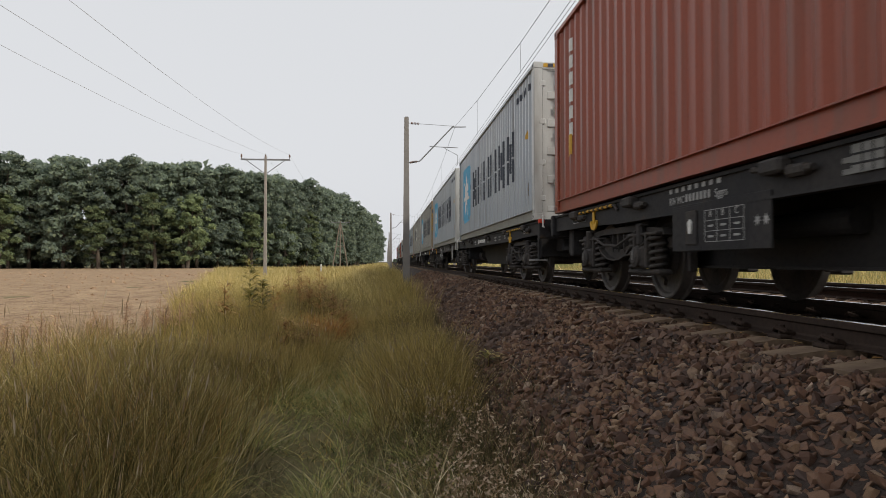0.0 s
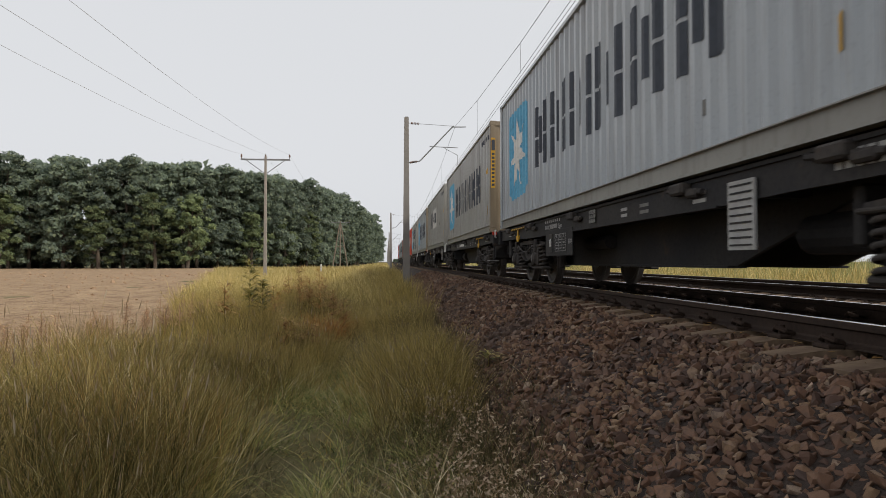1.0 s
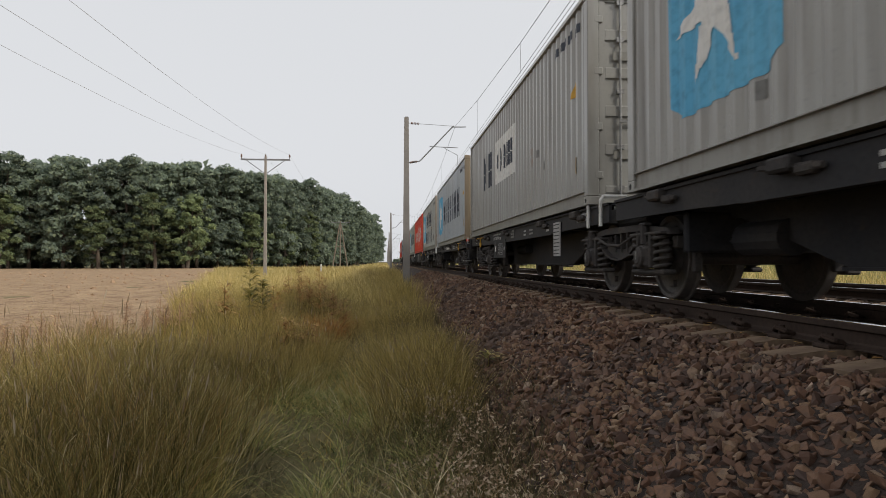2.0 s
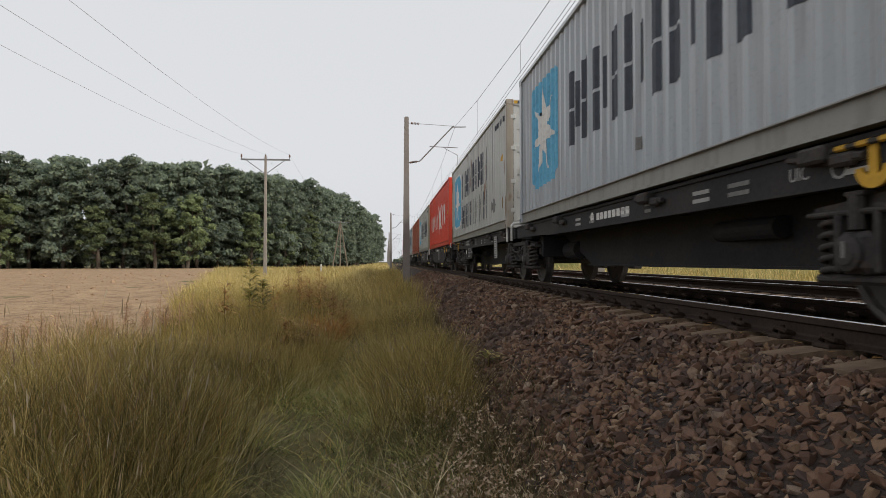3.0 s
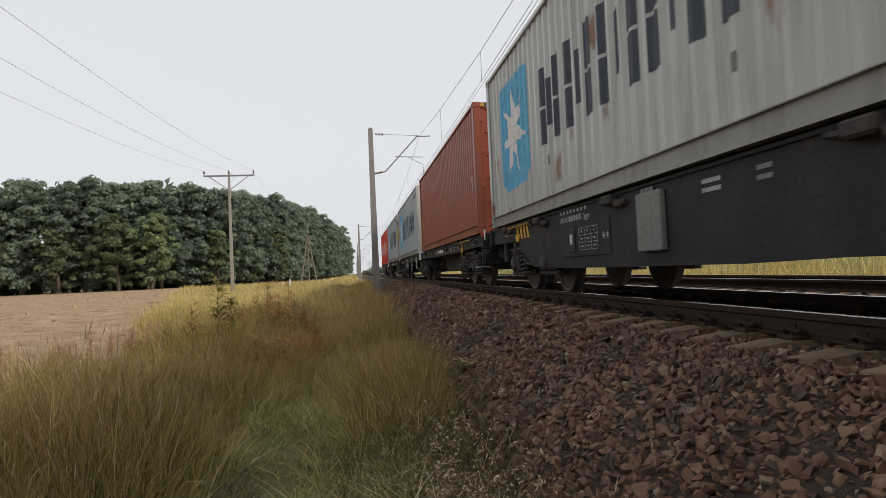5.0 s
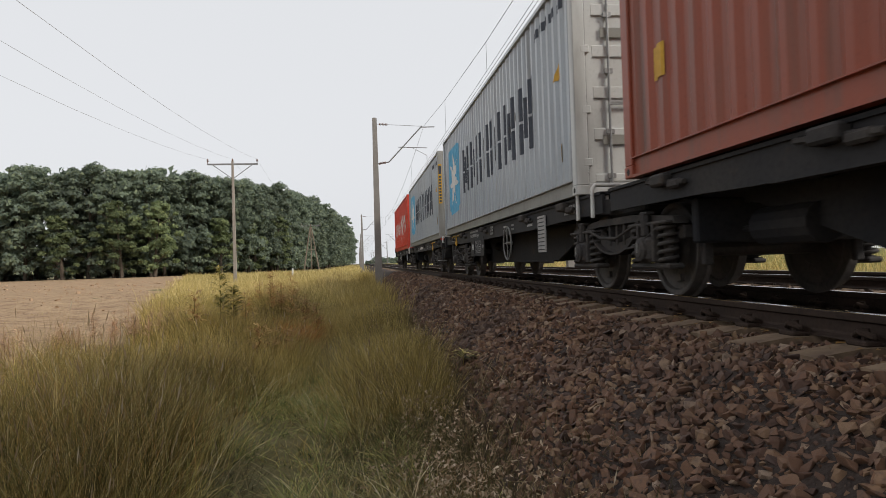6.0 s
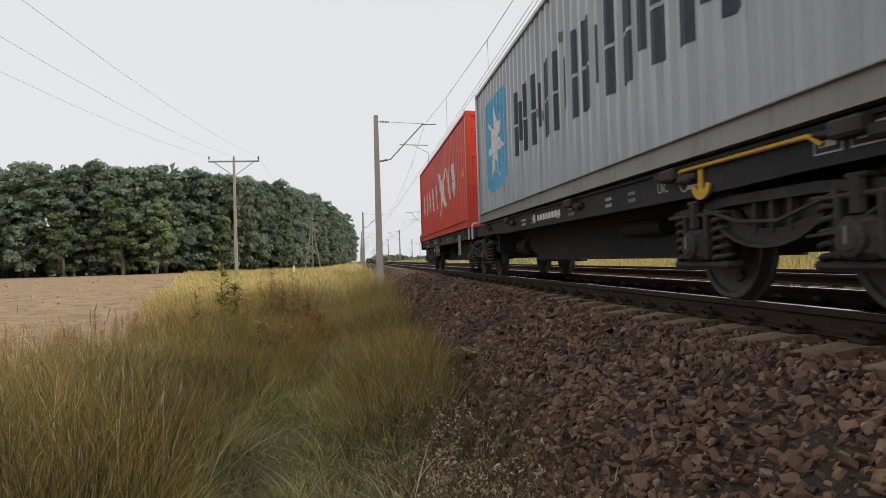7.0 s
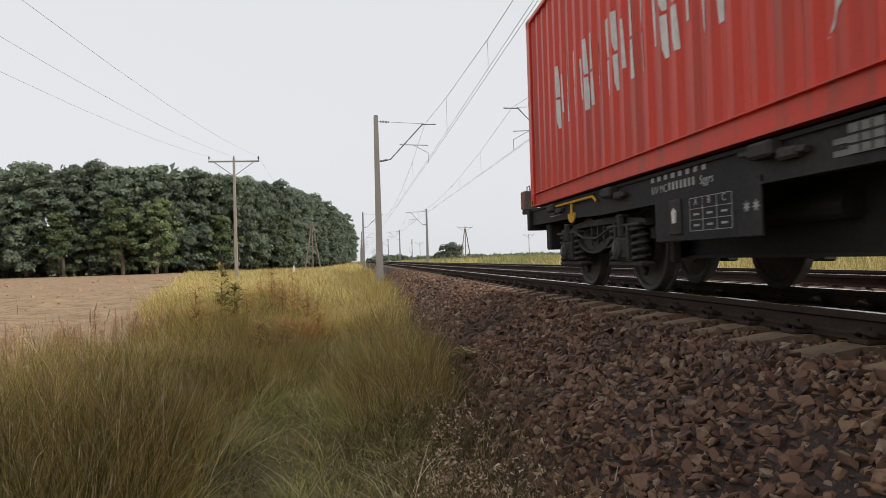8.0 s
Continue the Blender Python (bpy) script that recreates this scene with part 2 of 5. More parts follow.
M_SEED = foliage("pale_seed_heads", [(0.0, (0.2, 0.14, 0.085)), (0.6, (0.28, 0.21, 0.13)), (1.0, (0.42, 0.35, 0.26))], 0.8, 0.3)


# ---- mesh helpers ----
def part(name, bm, material, parent=None, label="", smooth=False):
    """Link a bmesh as one mesh object, under its thing if it has one."""
    me = bpy.data.meshes.new(name)
    bm.to_mesh(me)
    bm.free()
    me.materials.append(material)
    if smooth:
        me.shade_smooth()
    ob = new(name, me)
    ob.parent = parent
    return tagged(ob, label)


def share(name, me, parent=None, m=None, label=""):
    ob = new(name, me)
    ob.parent = parent
    if m is not None:
        ob.matrix_basis = m
    return tagged(ob, label)


def arrays(name, verts, faces, material, parent=None, smooth=False):
    """A mesh out of arrays: verts (n, 3) and faces (m, 3 or 4)."""
    me = bpy.data.meshes.new(name)
    verts, faces = np.asarray(verts, np.float32), np.asarray(faces, np.int32)
    k = faces.shape[1]
    me.vertices.add(len(verts)), me.loops.add(faces.size), me.polygons.add(len(faces))
    me.vertices.foreach_set("co", verts.ravel())
    me.loops.foreach_set("vertex_index", faces.ravel())
    me.polygons.foreach_set("loop_start", np.arange(0, faces.size, k, dtype=np.int32))
    me.update(calc_edges=True)
    me.materials.append(material)
    me.shade_smooth() if smooth else me.shade_flat()
    ob = new(name, me)
    ob.parent = parent
    return ob


def box(bm, x0, x1, y0, y1, z0, z1, bevel=0.0, turn=None):
    r = bmesh.ops.create_cube(bm, size=1.0)
    m = Matrix.LocRotScale(((x0 + x1) / 2, (y0 + y1) / 2, (z0 + z1) / 2), None, (abs(x1 - x0), abs(y1 - y0), abs(z1 - z0)))
    bmesh.ops.transform(bm, matrix=turn @ m if turn else m, verts=r["verts"])
    if bevel:
        es = list({e for v in r["verts"] for e in v.link_edges})
        bmesh.ops.bevel(bm, geom=es, offset=bevel, segments=1, affect="EDGES")
    return bm


def tube(bm, a, b, r, r2=None, n=8):
    """A round bar from a to b."""
    a, b = Vector(a), Vector(b)
    d = b - a
    m = Matrix.Translation((a + b) / 2) @ d.to_track_quat("Z", "Y").to_matrix().to_4x4()
    bmesh.ops.create_cone(bm, cap_ends=True, segments=n, radius1=r, radius2=r if r2 is None else r2, depth=d.length, matrix=m)
    return bm


def pipe(bm, pts, r, n=8):
    for a, b in zip(pts, pts[1:]):
        tube(bm, a, b, r, n=n)
    for p in pts[1:-1]:
        bmesh.ops.create_uvsphere(bm, u_segments=n, v_segments=4, radius=r, matrix=Matrix.Translation(p))
    return bm


def lathe(bm, prof, n=24, axis="X", at=(0, 0, 0)):
    """Turn a profile of (along, radius) round an axis."""
    rings = []
    for s, r in prof:
        ring = []
        for k in range(n):
            c, d = r * math.cos(2 * math.pi * k / n), r * math.sin(2 * math.pi * k / n)
            p = (s, c, d) if axis == "X" else ((c, s, d) if axis == "Y" else (c, d, s))
            ring.append(bm.verts.new(Vector(p) + Vector(at)))
        rings.append(ring)
    for a, b in zip(rings, rings[1:]):
        for k in range(n):
            bm.faces.new((a[k], a[(k + 1) % n], b[(k + 1) % n], b[k]))
    for ring in (rings[0], rings[-1]):
        bm.faces.new(ring)
    bmesh.ops.recalc_face_normals(bm, faces=bm.faces)
    return bm


def slab(bm, pts, x0, x1):
    """A plate: an outline of (y, z) from x0 to x1."""
    a = [bm.verts.new((x0, y, z)) for y, z in pts]
    b = [bm.verts.new((x1, y, z)) for y, z in pts]
    fs = [bm.faces.new(a), bm.faces.new(b[::-1])]
    for k in range(len(pts)):
        j = (k + 1) % len(pts)
        fs.append(bm.faces.new((a[j], a[k], b[k], b[j])))
    bmesh.ops.recalc_face_normals(bm, faces=fs)
    return bm


def B():
    return bmesh.new()


def thing(name, label, category, group="", kind="", m=None):
    ob = new(name)
    ob.empty_display_size = 0.2
    if m is not None:
        ob.matrix_basis = m
    return tagged(ob, label, category, group, kind)

# ---- ground ----
TRACK_1, TRACK_2 = 3.89, 7.95


def ground_height(x, y):
    """Height of the soil: a bank, a ditch beside the ballast, the bed, a raised meadow beyond the tracks."""
    h = np.interp(x, [-60, -14, -5, -2.4, -1.5, -0.55, 0.1, 0.8, 1.6, 10.3, 11.5, 13.5, 16, 400],
                  [-0.95, -0.95, -0.92, -0.95, -1.12, -1.30, -1.22, -1.02, -1.1, -1.1, -0.95, -0.6, -0.35, -0.35])
    wave = 0.05 * np.sin(x * 1.7 + y * 0.6) + 0.05 * np.sin(y * 0.9 - x * 0.8 + 1) + 0.03 * np.sin(y * 2.3 + x * 2.9)
    return h + wave * np.clip((12 - np.abs(x + 6)) / 6, 0.0, 1)


def grid(xs, ys, zfun):
    gx, gy = np.meshgrid(xs, ys)
    v = np.stack([gx, gy, zfun(gx, gy)], -1).reshape(-1, 3)
    n, m = len(xs), len(ys)
    i = (np.arange(m - 1)[:, None] * n + np.arange(n - 1)[None]).ravel()
    return v, np.stack([i, i + 1, i + n + 1, i + n], 1)


xs = np.concatenate([[-2500, -900, -400, -200, -120, -80], np.arange(-60, -10, 4.0), np.arange(-10, 2, 0.25), [3, 6, 10.3, 11, 12, 13, 14, 16, 20, 40, 100, 300, 900, 2500]])
ys = np.concatenate([[-400, -120, -40, -15], np.arange(-8, 20, 0.35), np.arange(20, 60, 1.5), np.arange(60, 200, 10), [220, 300, 500, 900, 1800, 4000]])
ground = arrays("ground", *grid(xs, ys, ground_height), M_EARTH, smooth=True)
tagged(ground, "grassy earth with a shallow ditch beside the railway", "ground", kind="structure")


def field_edge(y):
    return np.interp(y, [-30, 2.2, 6.7, 9.0, 10.7, 15.4, 27, 54, 130, 146], [-3.8, -3.9, -4.0, -3.8, -3.7, -4.8, -8.2, -14.5, -33, -36])


us, fy = np.linspace(0, 1, 60) ** 2, np.concatenate([np.arange(-30, 40, 1.0), np.arange(40, 136, 3.0)])
gu, gv = np.meshgrid(us, fy)
fx = field_edge(gv) - gu * 260
fz = ground_height(fx, gv) + 0.07 + 0.03 * np.sin(gv * 3.1 + np.sin(fx)) * np.cos(fx * 1.3)
k = (np.arange(len(fy) - 1)[:, None] * 60 + np.arange(59)[None]).ravel()
field = arrays("field", np.stack([fx, gv, fz], -1).reshape(-1, 3), np.stack([k, k + 60, k + 61, k + 1], 1), M_FIELD, smooth=True)
tagged(field, "bare tan harvested field with faint furrows", "field", kind="structure")

# ---- ballast beds ----
Y0, Y1 = -30.0, 900.0


def bed_height(x):
    """Cross-section of the ballast under both tracks."""
    return np.interp(x, [0.75, 2.15, 2.45, 5.3, 5.75, 6.1, 6.5, 9.4, 9.75, 11.2], [-1.12, -0.30, -0.235, -0.235, -0.34, -0.34, -0.235, -0.235, -0.3, -1.1])


bx = np.array([0.75, 1.1, 1.45, 1.8, 2.15, 2.45, 3.2, 4.6, 5.3, 5.75, 6.1, 6.5, 9.4, 9.75, 11.2])
bed = arrays("ballast_bed", *grid(bx, np.concatenate([np.arange(-30, 60, 0.6), np.arange(60, 910, 25)]), lambda x, y: bed_height(x) + 0.012 * np.sin(x * 9 + y * 7)), M_BED, smooth=True)
tagged(bed, "sloping bed of brown crushed stone ballast", "ballast", kind="structure")


def track(cx, name, first, last):
    """Two rails on concrete sleepers with fastenings."""
    top = thing(name, "straight railway track on concrete sleepers", "track", kind="structure")
    prof = [(-0.075, -0.172), (-0.075, -0.16), (-0.02, -0.145), (-0.009, -0.13), (-0.009, -0.06), (-0.036, -0.045), (-0.036, -0.008), (-0.028, -0.001),
            (0.028, -0.001), (0.036, -0.008), (0.036, -0.045), (0.009, -0.06), (0.009, -0.13), (0.02, -0.145), (0.075, -0.16), (0.075, -0.172)]
    for side in (-1, 1):
        bm = B()
        c = cx + side * 0.7525
        a, b = ([bm.verts.new((c + x, y, z)) for x, z in prof] for y in (Y0, Y1))
        for i in range(len(prof)):
            j = (i + 1) % len(prof)
            bm.faces.new((a[i], b[i], b[j], a[j]))
        bmesh.ops.recalc_face_normals(bm, faces=bm.faces)
        rail = part("rail", bm, M_RAIL, top, "rusty steel rail")
        bm = B()
        box(bm, c - 0.027, c + 0.027, Y0, Y1, -0.004, 0.002)
        part("running_surface", bm, M_SHINE, rail, "polished bright rail head")
    bm = B()
    outline = [(-1.3, -0.36), (-1.3, -0.215), (-1.0, -0.178), (-0.5, -0.178), (-0.35, -0.21), (0.35, -0.21), (0.5, -0.178), (1.0, -0.178), (1.3, -0.215), (1.3, -0.36)]
    a, b = ([bm.verts.new((x, y, z)) for x, z in outline] for y in (-0.12, 0.12))
    bm.faces.new(a), bm.faces.new(b[::-1])
    for i in range(len(outline)):
        j = (i + 1) % len(outline)
        bm.faces.new((a[i], b[i], b[j], a[j]))
    bmesh.ops.recalc_face_normals(bm, faces=bm.faces)
    sl = bpy.data.meshes.new("sleeper")
    bm.to_mesh(sl), bm.free(), sl.materials.append(M_SLEEPER)
    bm = B()
    box(bm, -0.19, -0.06, -0.085, 0.085, -0.178, -0.145, 0.008)
    pipe(bm, [(-0.06, -0.06, -0.14), (-0.13, -0.075, -0.12), (-0.165, 0.0, -0.095), (-0.13, 0.075, -0.12), (-0.06, 0.06, -0.14)], 0.02, 6)
    tube(bm, (-0.12, 0, -0.17), (-0.12, 0, -0.075), 0.026, n=6)
    fa = bpy.data.meshes.new("rail_fastening")
    bm.to_mesh(fa), bm.free(), fa.materials.append(M_RAIL)
    y, r = first, random.Random(3)
    while y < last:
        s = share("sleeper", sl, top, pose(cx + r.uniform(-0.03, 0.03), y, 0, 0, 0, r.uniform(-0.6, 0.6)))
        if y < 24:
            for side, turn in ((-1, 0), (-1, 180), (1, 0), (1, 180)):
                if cx < 5:
                    share("rail_fastening", fa, s, pose(side * 0.7525, 0, 0, 0, 0, turn))
        y += 0.6
    return top


track(TRACK_1, "railway_track", -3.0, 90.0)
track(TRACK_2, "railway_track", 2.0, 90.0)


# ---- overhead line ----
def catenary_mast(x, y, arm):
    """A mast of two channels with battens; its bracket reaches over the track by arm (signed)."""
    top = thing("catenary_mast", "grey steel catenary mast with a tubular bracket beside the track", "mast", "catenary masts", m=pose(x, y, -1.1))
    H = 9.58
    s = 1 if arm > 0 else -1
    for d in (-1, 1):
        bm = B()
        slab_y = [(-0.2, 0.0), (0.2, 0.0), (0.12, H), (-0.12, H)]
        rings = [[bm.verts.new((q, d * (0.18 - 0.05 * z / H) + e, z)) for q, z in slab_y] for e in (-0.02, 0.02)]
        bm.faces.new(rings[0]), bm.faces.new(rings[1][::-1])
        for j in range(4):
            bm.faces.new((rings[0][j], rings[1][j], rings[1][(j + 1) % 4], rings[0][(j + 1) % 4]))
        bmesh.ops.recalc_face_normals(bm, faces=bm.faces)
        part("channel", bm, M_CONCRETE, top)
    for i in range(19):
        bm = B()
        box(bm, -0.13 + i * 0.003, 0.13 - i * 0.003, -0.16 + i * 0.0025, 0.16 - i * 0.0025, 0.4 + i * 0.5, 0.62 + i * 0.5)
        part("batten", bm, M_CONCRETE, top)
    bm = B()
    box(bm, -0.28, 0.28, -0.3, 0.3, -0.3, 0.35, 0.03)
    part("footing", bm, M_CONCRETE, top, "concrete footing")
    bm = B()
    pipe(bm, [(s * 0.15, 0, 7.05), (s * 0.75, 0, 7.15), (arm * 0.9, 0, 9.17)], 0.035)
    tube(bm, (arm * 0.86, 0, 9.1), (arm * 1.14, 0, 9.12), 0.03)
    part("bracket_arm", bm, M_GALV, top)
    bm = B()
    tube(bm, (s * 0.1, 0, 9.28), (arm * 0.9, 0, 9.15), 0.012)
    part("tie_rod", bm, M_GALV, top)
    for p, q in (((s * 0.2, 0, 7.06), (s * 0.6, 0, 7.13)), ((s * 0.25, 0, 9.275), (s * 0.75, 0, 9.25))):
        bm = B()
        p, q = Vector(p), Vector(q)
        for i in range(6):
            a, b = p.lerp(q, i / 6), p.lerp(q, (i + 0.55) / 6)
            tube(bm, a, b, 0.075, 0.05, 10)
        part("insulator", bm, M_INSUL, top, "brown porcelain insulator")
    bm = B()
    tube(bm, (arm * 0.44, 0, 7.98), (arm * 0.98, 0, 7.93), 0.022)
    pipe(bm, [(arm * 0.7, 0, 7.94), (arm * 0.98, 0, 7.5), (arm * 0.98, 0, 6.95)], 0.014)
    part("steady_arm", bm, M_GALV, top)
    return top


SPAN, FIRST, FIRST_FAR = 71.8, 36.45, 32.5
for i in range(8):
    catenary_mast(1.1 - 0.4 * (i > 0), FIRST + SPAN * i, 2.95)
    catenary_mast(10.85, FIRST_FAR + SPAN * i, -2.95)


def overhead_line(cx, y0, n):
    top = thing("overhead_line", "catenary and contact wires with droppers above a track", "cable", kind="structure")
    bm, drops = B(), []
    hi = B()
    for i in range(n):
        a, b = y0 + SPAN * i, y0 + SPAN * (i + 1)
        pts = []
        for j in range(9):
            u = j / 8
            z = 8.05 - 4 * 1.75 * u * (1 - u)
            pts.append((cx, a + (b - a) * u, z))
            if 0 < j < 8:
                drops.append((pts[-1], (cx, pts[-1][1], 5.85)))
        pipe(hi, pts, 0.008, 5)
        for off in (-0.05, 0.05):
            tube(bm, (cx + off - 0.04 * (-1) ** i, a, 5.85), (cx + off + 0.04 * (-1) ** i, b, 5.85), 0.006, n=5)
    part("contact_wire", bm, M_WIRE, top)
    part("messenger_wire", hi, M_WIRE, top)
    for p, q in drops[:40]:
        bm = B()
        tube(bm, p, q, 0.006, n=5)
        part("dropper", bm, M_WIRE, top)


overhead_line(TRACK_1 - 0.04, FIRST - SPAN, 7)
overhead_line(TRACK_2, FIRST_FAR - SPAN, 7)


# ---- power line over the field ----
def power_pole(x, y, frame_legs, h=9.85):
    top = thing("power_pole", "grey concrete power pole with a braced crossarm in the dry grass" if not frame_legs else "A-shaped wooden power pole with two leaning legs",
                "pole", "power poles", m=pose(x, y, -1.0))
    if frame_legs:
        for d in (-1, 1):
            bm = B()
            tube(bm, (d * 1.55, d * 0.6, 0), (d * 0.12, 0, h - 0.5), 0.15, 0.11, 8)
            part("leg", bm, M_WOODPOLE, top)
        bm = B()
        tube(bm, (0, 0.1, 0), (0, 0, h), 0.13, 0.1, 8)
        part("post", bm, M_WOODPOLE, top)
        bm = B()
        tube(bm, (-0.95, 0, 4.6), (0.95, 0, 4.6), 0.07, n=6)
        part("crossbar", bm, M_WOODPOLE, top)
    else:
        bm = B()
        box(bm, -0.11, 0.11, -0.09, 0.09, 0, h, 0.02)
        for v in bm.verts:
            v.co.x *= 1.25 - 0.5 * v.co.z / h
        part("post", bm, M_PALEPOLE, top)
    bm = B()
    box(bm, -1.95, 1.95, -0.06, 0.06, h - 0.3, h - 0.18)
    part("crossarm", bm, M_GALV, top)
    for d in (-1, 1):
        bm = B()
        tube(bm, (d * 0.08, 0, h - 1.35), (d * 1.5, 0, h - 0.3), 0.03, n=6)
        part("brace", bm, M_GALV, top)
    for d in (-1.9, 0, 1.9):
        bm = B()
        lathe(bm, [(h - 0.18 + (0.12 if d == 0 else 0), 0.02), (h - 0.05, 0.03), (h - 0.02, 0.075), (h + 0.05, 0.07), (h + 0.07, 0.05), (h + 0.16, 0.05), (h + 0.2, 0.02)], 8, "Z", (d, 0, 0))
        part("insulator", bm, M_INSUL, top)
    return top


LINE_X = -9.7
for y, a in ((53.3, False), (138, True)):
    power_pole(LINE_X, y, a)
spans = [(-33.3, 53.3), (53.3, 138.0), (138.0, 224.0)]
for d in (-1.9, 0, 1.9):
    bm = B()
    for a, b in spans:
        pts = [(LINE_X + d, a + (b - a) * u, 9.0 - 4 * 2.2 * u * (1 - u)) for u in np.linspace(0, 1, 15)]
        pipe(bm, pts, 0.006, 5)
    w = part("power_cable", bm, M_CABLE)
    tagged(w, "thin slack overhead power cable above the field", "cable", "power cables")


# ---- trees ----
def leaf_cloud(lobes, count, size, seed):
    """Leaf sprays: small triangles over the outer shell of several lobes, facing outwards unevenly."""
    g = np.random.default_rng(seed)
    lobes = np.array(lobes)
    w = lobes[:, 3] ** 2
    pick = g.choice(len(lobes), count, p=w / w.sum())
    d = g.normal(size=(count, 3))
    d /= np.linalg.norm(d, axis=1)[:, None]
    d[:, 2] = np.where(d[:, 2] < -0.3, -d[:, 2] * 0.6, d[:, 2])
    rad = lobes[pick, 3] * (0.5 + 0.68 * g.random(count) ** 0.8)
    c = lobes[pick, :3] + d * rad[:, None] * np.array([1, 1, 0.8])
    nrm = d + np.array([0, 0, 0.35]) + g.normal(size=(count, 3)) * 0.5
    nrm /= np.linalg.norm(nrm, axis=1)[:, None]
    u = np.cross(nrm, g.normal(size=(count, 3)))
    u /= np.linalg.norm(u, axis=1)[:, None]
    v = np.cross(nrm, u)
    s = size * (0.5 + 0.9 * g.random(count))[:, None]
    turn = g.uniform(0.7, 1.4, (count, 1))
    p = np.stack([c - u * s - nrm * s * 0.15, c + u * s * 0.8 - v * s * 0.75 * turn - nrm * s * 0.2, c + u * s * 0.7 + v * s * 0.85], 1).reshape(-1, 3)
    return p, np.arange(count * 3).reshape(-1, 3)


def broad_tree(seed, h=21.0, count=2600, spread=4.6, size=0.54, low=0.1, leaf=None, clumps=64):
    """A broadleaf tree: tapered trunk, limbs, an uneven crown of many leafy clumps with gaps between them."""
    r = random.Random(seed)
    top = thing("tree", "tall dark green broadleaf tree at the edge of the wood", "tree", "trees of the wood")
    bm = B()
    lean = Vector((r.uniform(-0.6, 0.6), r.uniform(-0.6, 0.6), 0))
    pts = [Vector((0, 0, 0)), lean * 0.3 + Vector((0, 0, h * 0.3)), lean + Vector((0, 0, h * 0.75))]
    tube(bm, pts[0], pts[1], 0.36, 0.26, 8), tube(bm, pts[1], pts[2], 0.26, 0.1, 7)
    lobes = []
    swell = [r.uniform(0.75, 1.2) for _ in range(9)]
    for k in range(clumps):
        u = low + (0.95 - low) * ((k + r.random()) / clumps) ** 0.9
        a = k * 2.4 + r.uniform(-0.6, 0.6)
        f = (u - low) / (1 - low)
        girth = spread * math.sqrt(max(0.05, 1 - abs(f - 0.45) ** 2.2 / 0.55 ** 2.2)) * swell[int((a % 6.283) / 6.284 * 9)]
        wide = girth * r.uniform(0.55, 1.0)
        c = Vector((math.cos(a) * wide, math.sin(a) * wide, h * u)) + lean * u
        lobes.append((*c, r.uniform(0.65, 1.55) * h / 21))
        if k % 3 == 0:
            base = lean * u * 0.8 + Vector((0, 0, h * max(0.16, u - 0.18)))
            tube(bm, base, c, 0.09, 0.025, 5)
    for u, q in ((0.93, 1.5), (0.8, 2.2), (0.6, 2.8), (0.4, 2.5)):
        lobes.append((lean.x, lean.y, h * u, q * h / 21))
    part("trunk", bm, M_BARK, top)
    arrays("crown", *leaf_cloud(lobes, count, size, seed), leaf or M_LEAF_HAZED, top)
    return top


SIZES = ((1, 20.6, 5.4), (2, 21.4, 5.8), (3, 20.0, 5.2), (4, 21.0, 6.0))
kinds = [broad_tree(s, h, 8200, sp, 0.31, 0.05) for s, h, sp in SIZES] + [broad_tree(s + 10, h, 1300, sp, 0.68) for s, h, sp in SIZES]
r = random.Random(11)
edge = [(-175, 112), (-120, 121), (-80, 127), (-40, 131), (-27, 151), (-20, 185), (-14, 235), (-9, 308), (-8, 426)]
spots = []
for row, back in enumerate((0, 5, 11.5)):
    for (xa, ya), (xb, yb) in zip(edge, edge[1:]):
        n = max(1, round(math.hypot(xb - xa, yb - ya) / (5.0 + 1.7 * row)))
        for i in range(n):
            u = (i + r.uniform(-0.3, 0.3)) / n
            nx, ny = -(yb - ya), xb - xa
            q = math.hypot(nx, ny)
            spots.append((xa + (xb - xa) * u + back * nx / q + r.uniform(-1, 1), ya + (yb - ya) * u + back * ny / q + r.uniform(-1, 1), row))
used = set()
for i, (x, y, row) in enumerate(spots):
    s = r.uniform(0.95, 1.05) * float(np.interp(y, [112, 131, 157, 190, 314], [1.04, 1.02, 1.06, 1.08, 1.1]))
    m = pose(x, y, -1.05, 0, 0, r.uniform(0, 360))
    k = i % 4 + (4 if row else 0)
    if k not in used:
        used.add(k)
        kinds[k].matrix_basis = m
    else:
        t = copy_thing(kinds[k], m)
        t.scale = (s, s, s)
light_trees = [broad_tree(31, 14.5, 9000, 4.2, 0.25, 0.08, M_LEAF_LIGHT, 40), broad_tree(32, 12.0, 8000, 3.8, 0.25, 0.08, M_LEAF_LIGHT, 36)]
for i, (x, y) in enumerate(((-43, 126), (-28.5, 141), (-37.5, 127), (-25, 154), (-69, 123), (-53, 125.5), (-20.5, 170), (-92, 120.5))):
    t = light_trees[i] if i < 2 else copy_thing(light_trees[i % 2], Matrix.Identity(4))
    t.matrix_basis = pose(x, y, -1.05, 0, 0, 77 * i)
    tagged(t, "lower yellow-green broadleaf tree before the dark wood", "tree", "trees of the wood")


# ---- undergrowth and far trees ----
def leaf_stuff(name, centres, radius, per, size, material, label, seed, flat=0.8):
    g = np.random.default_rng(seed)
    lobes = [(x, y, z, radius * g.uniform(0.7, 1.3)) for x, y, z in centres]
    ob = arrays(name, *leaf_cloud(lobes, per * len(lobes), size, seed), material)
    return tagged(ob, label, "bushes", kind="stuff")


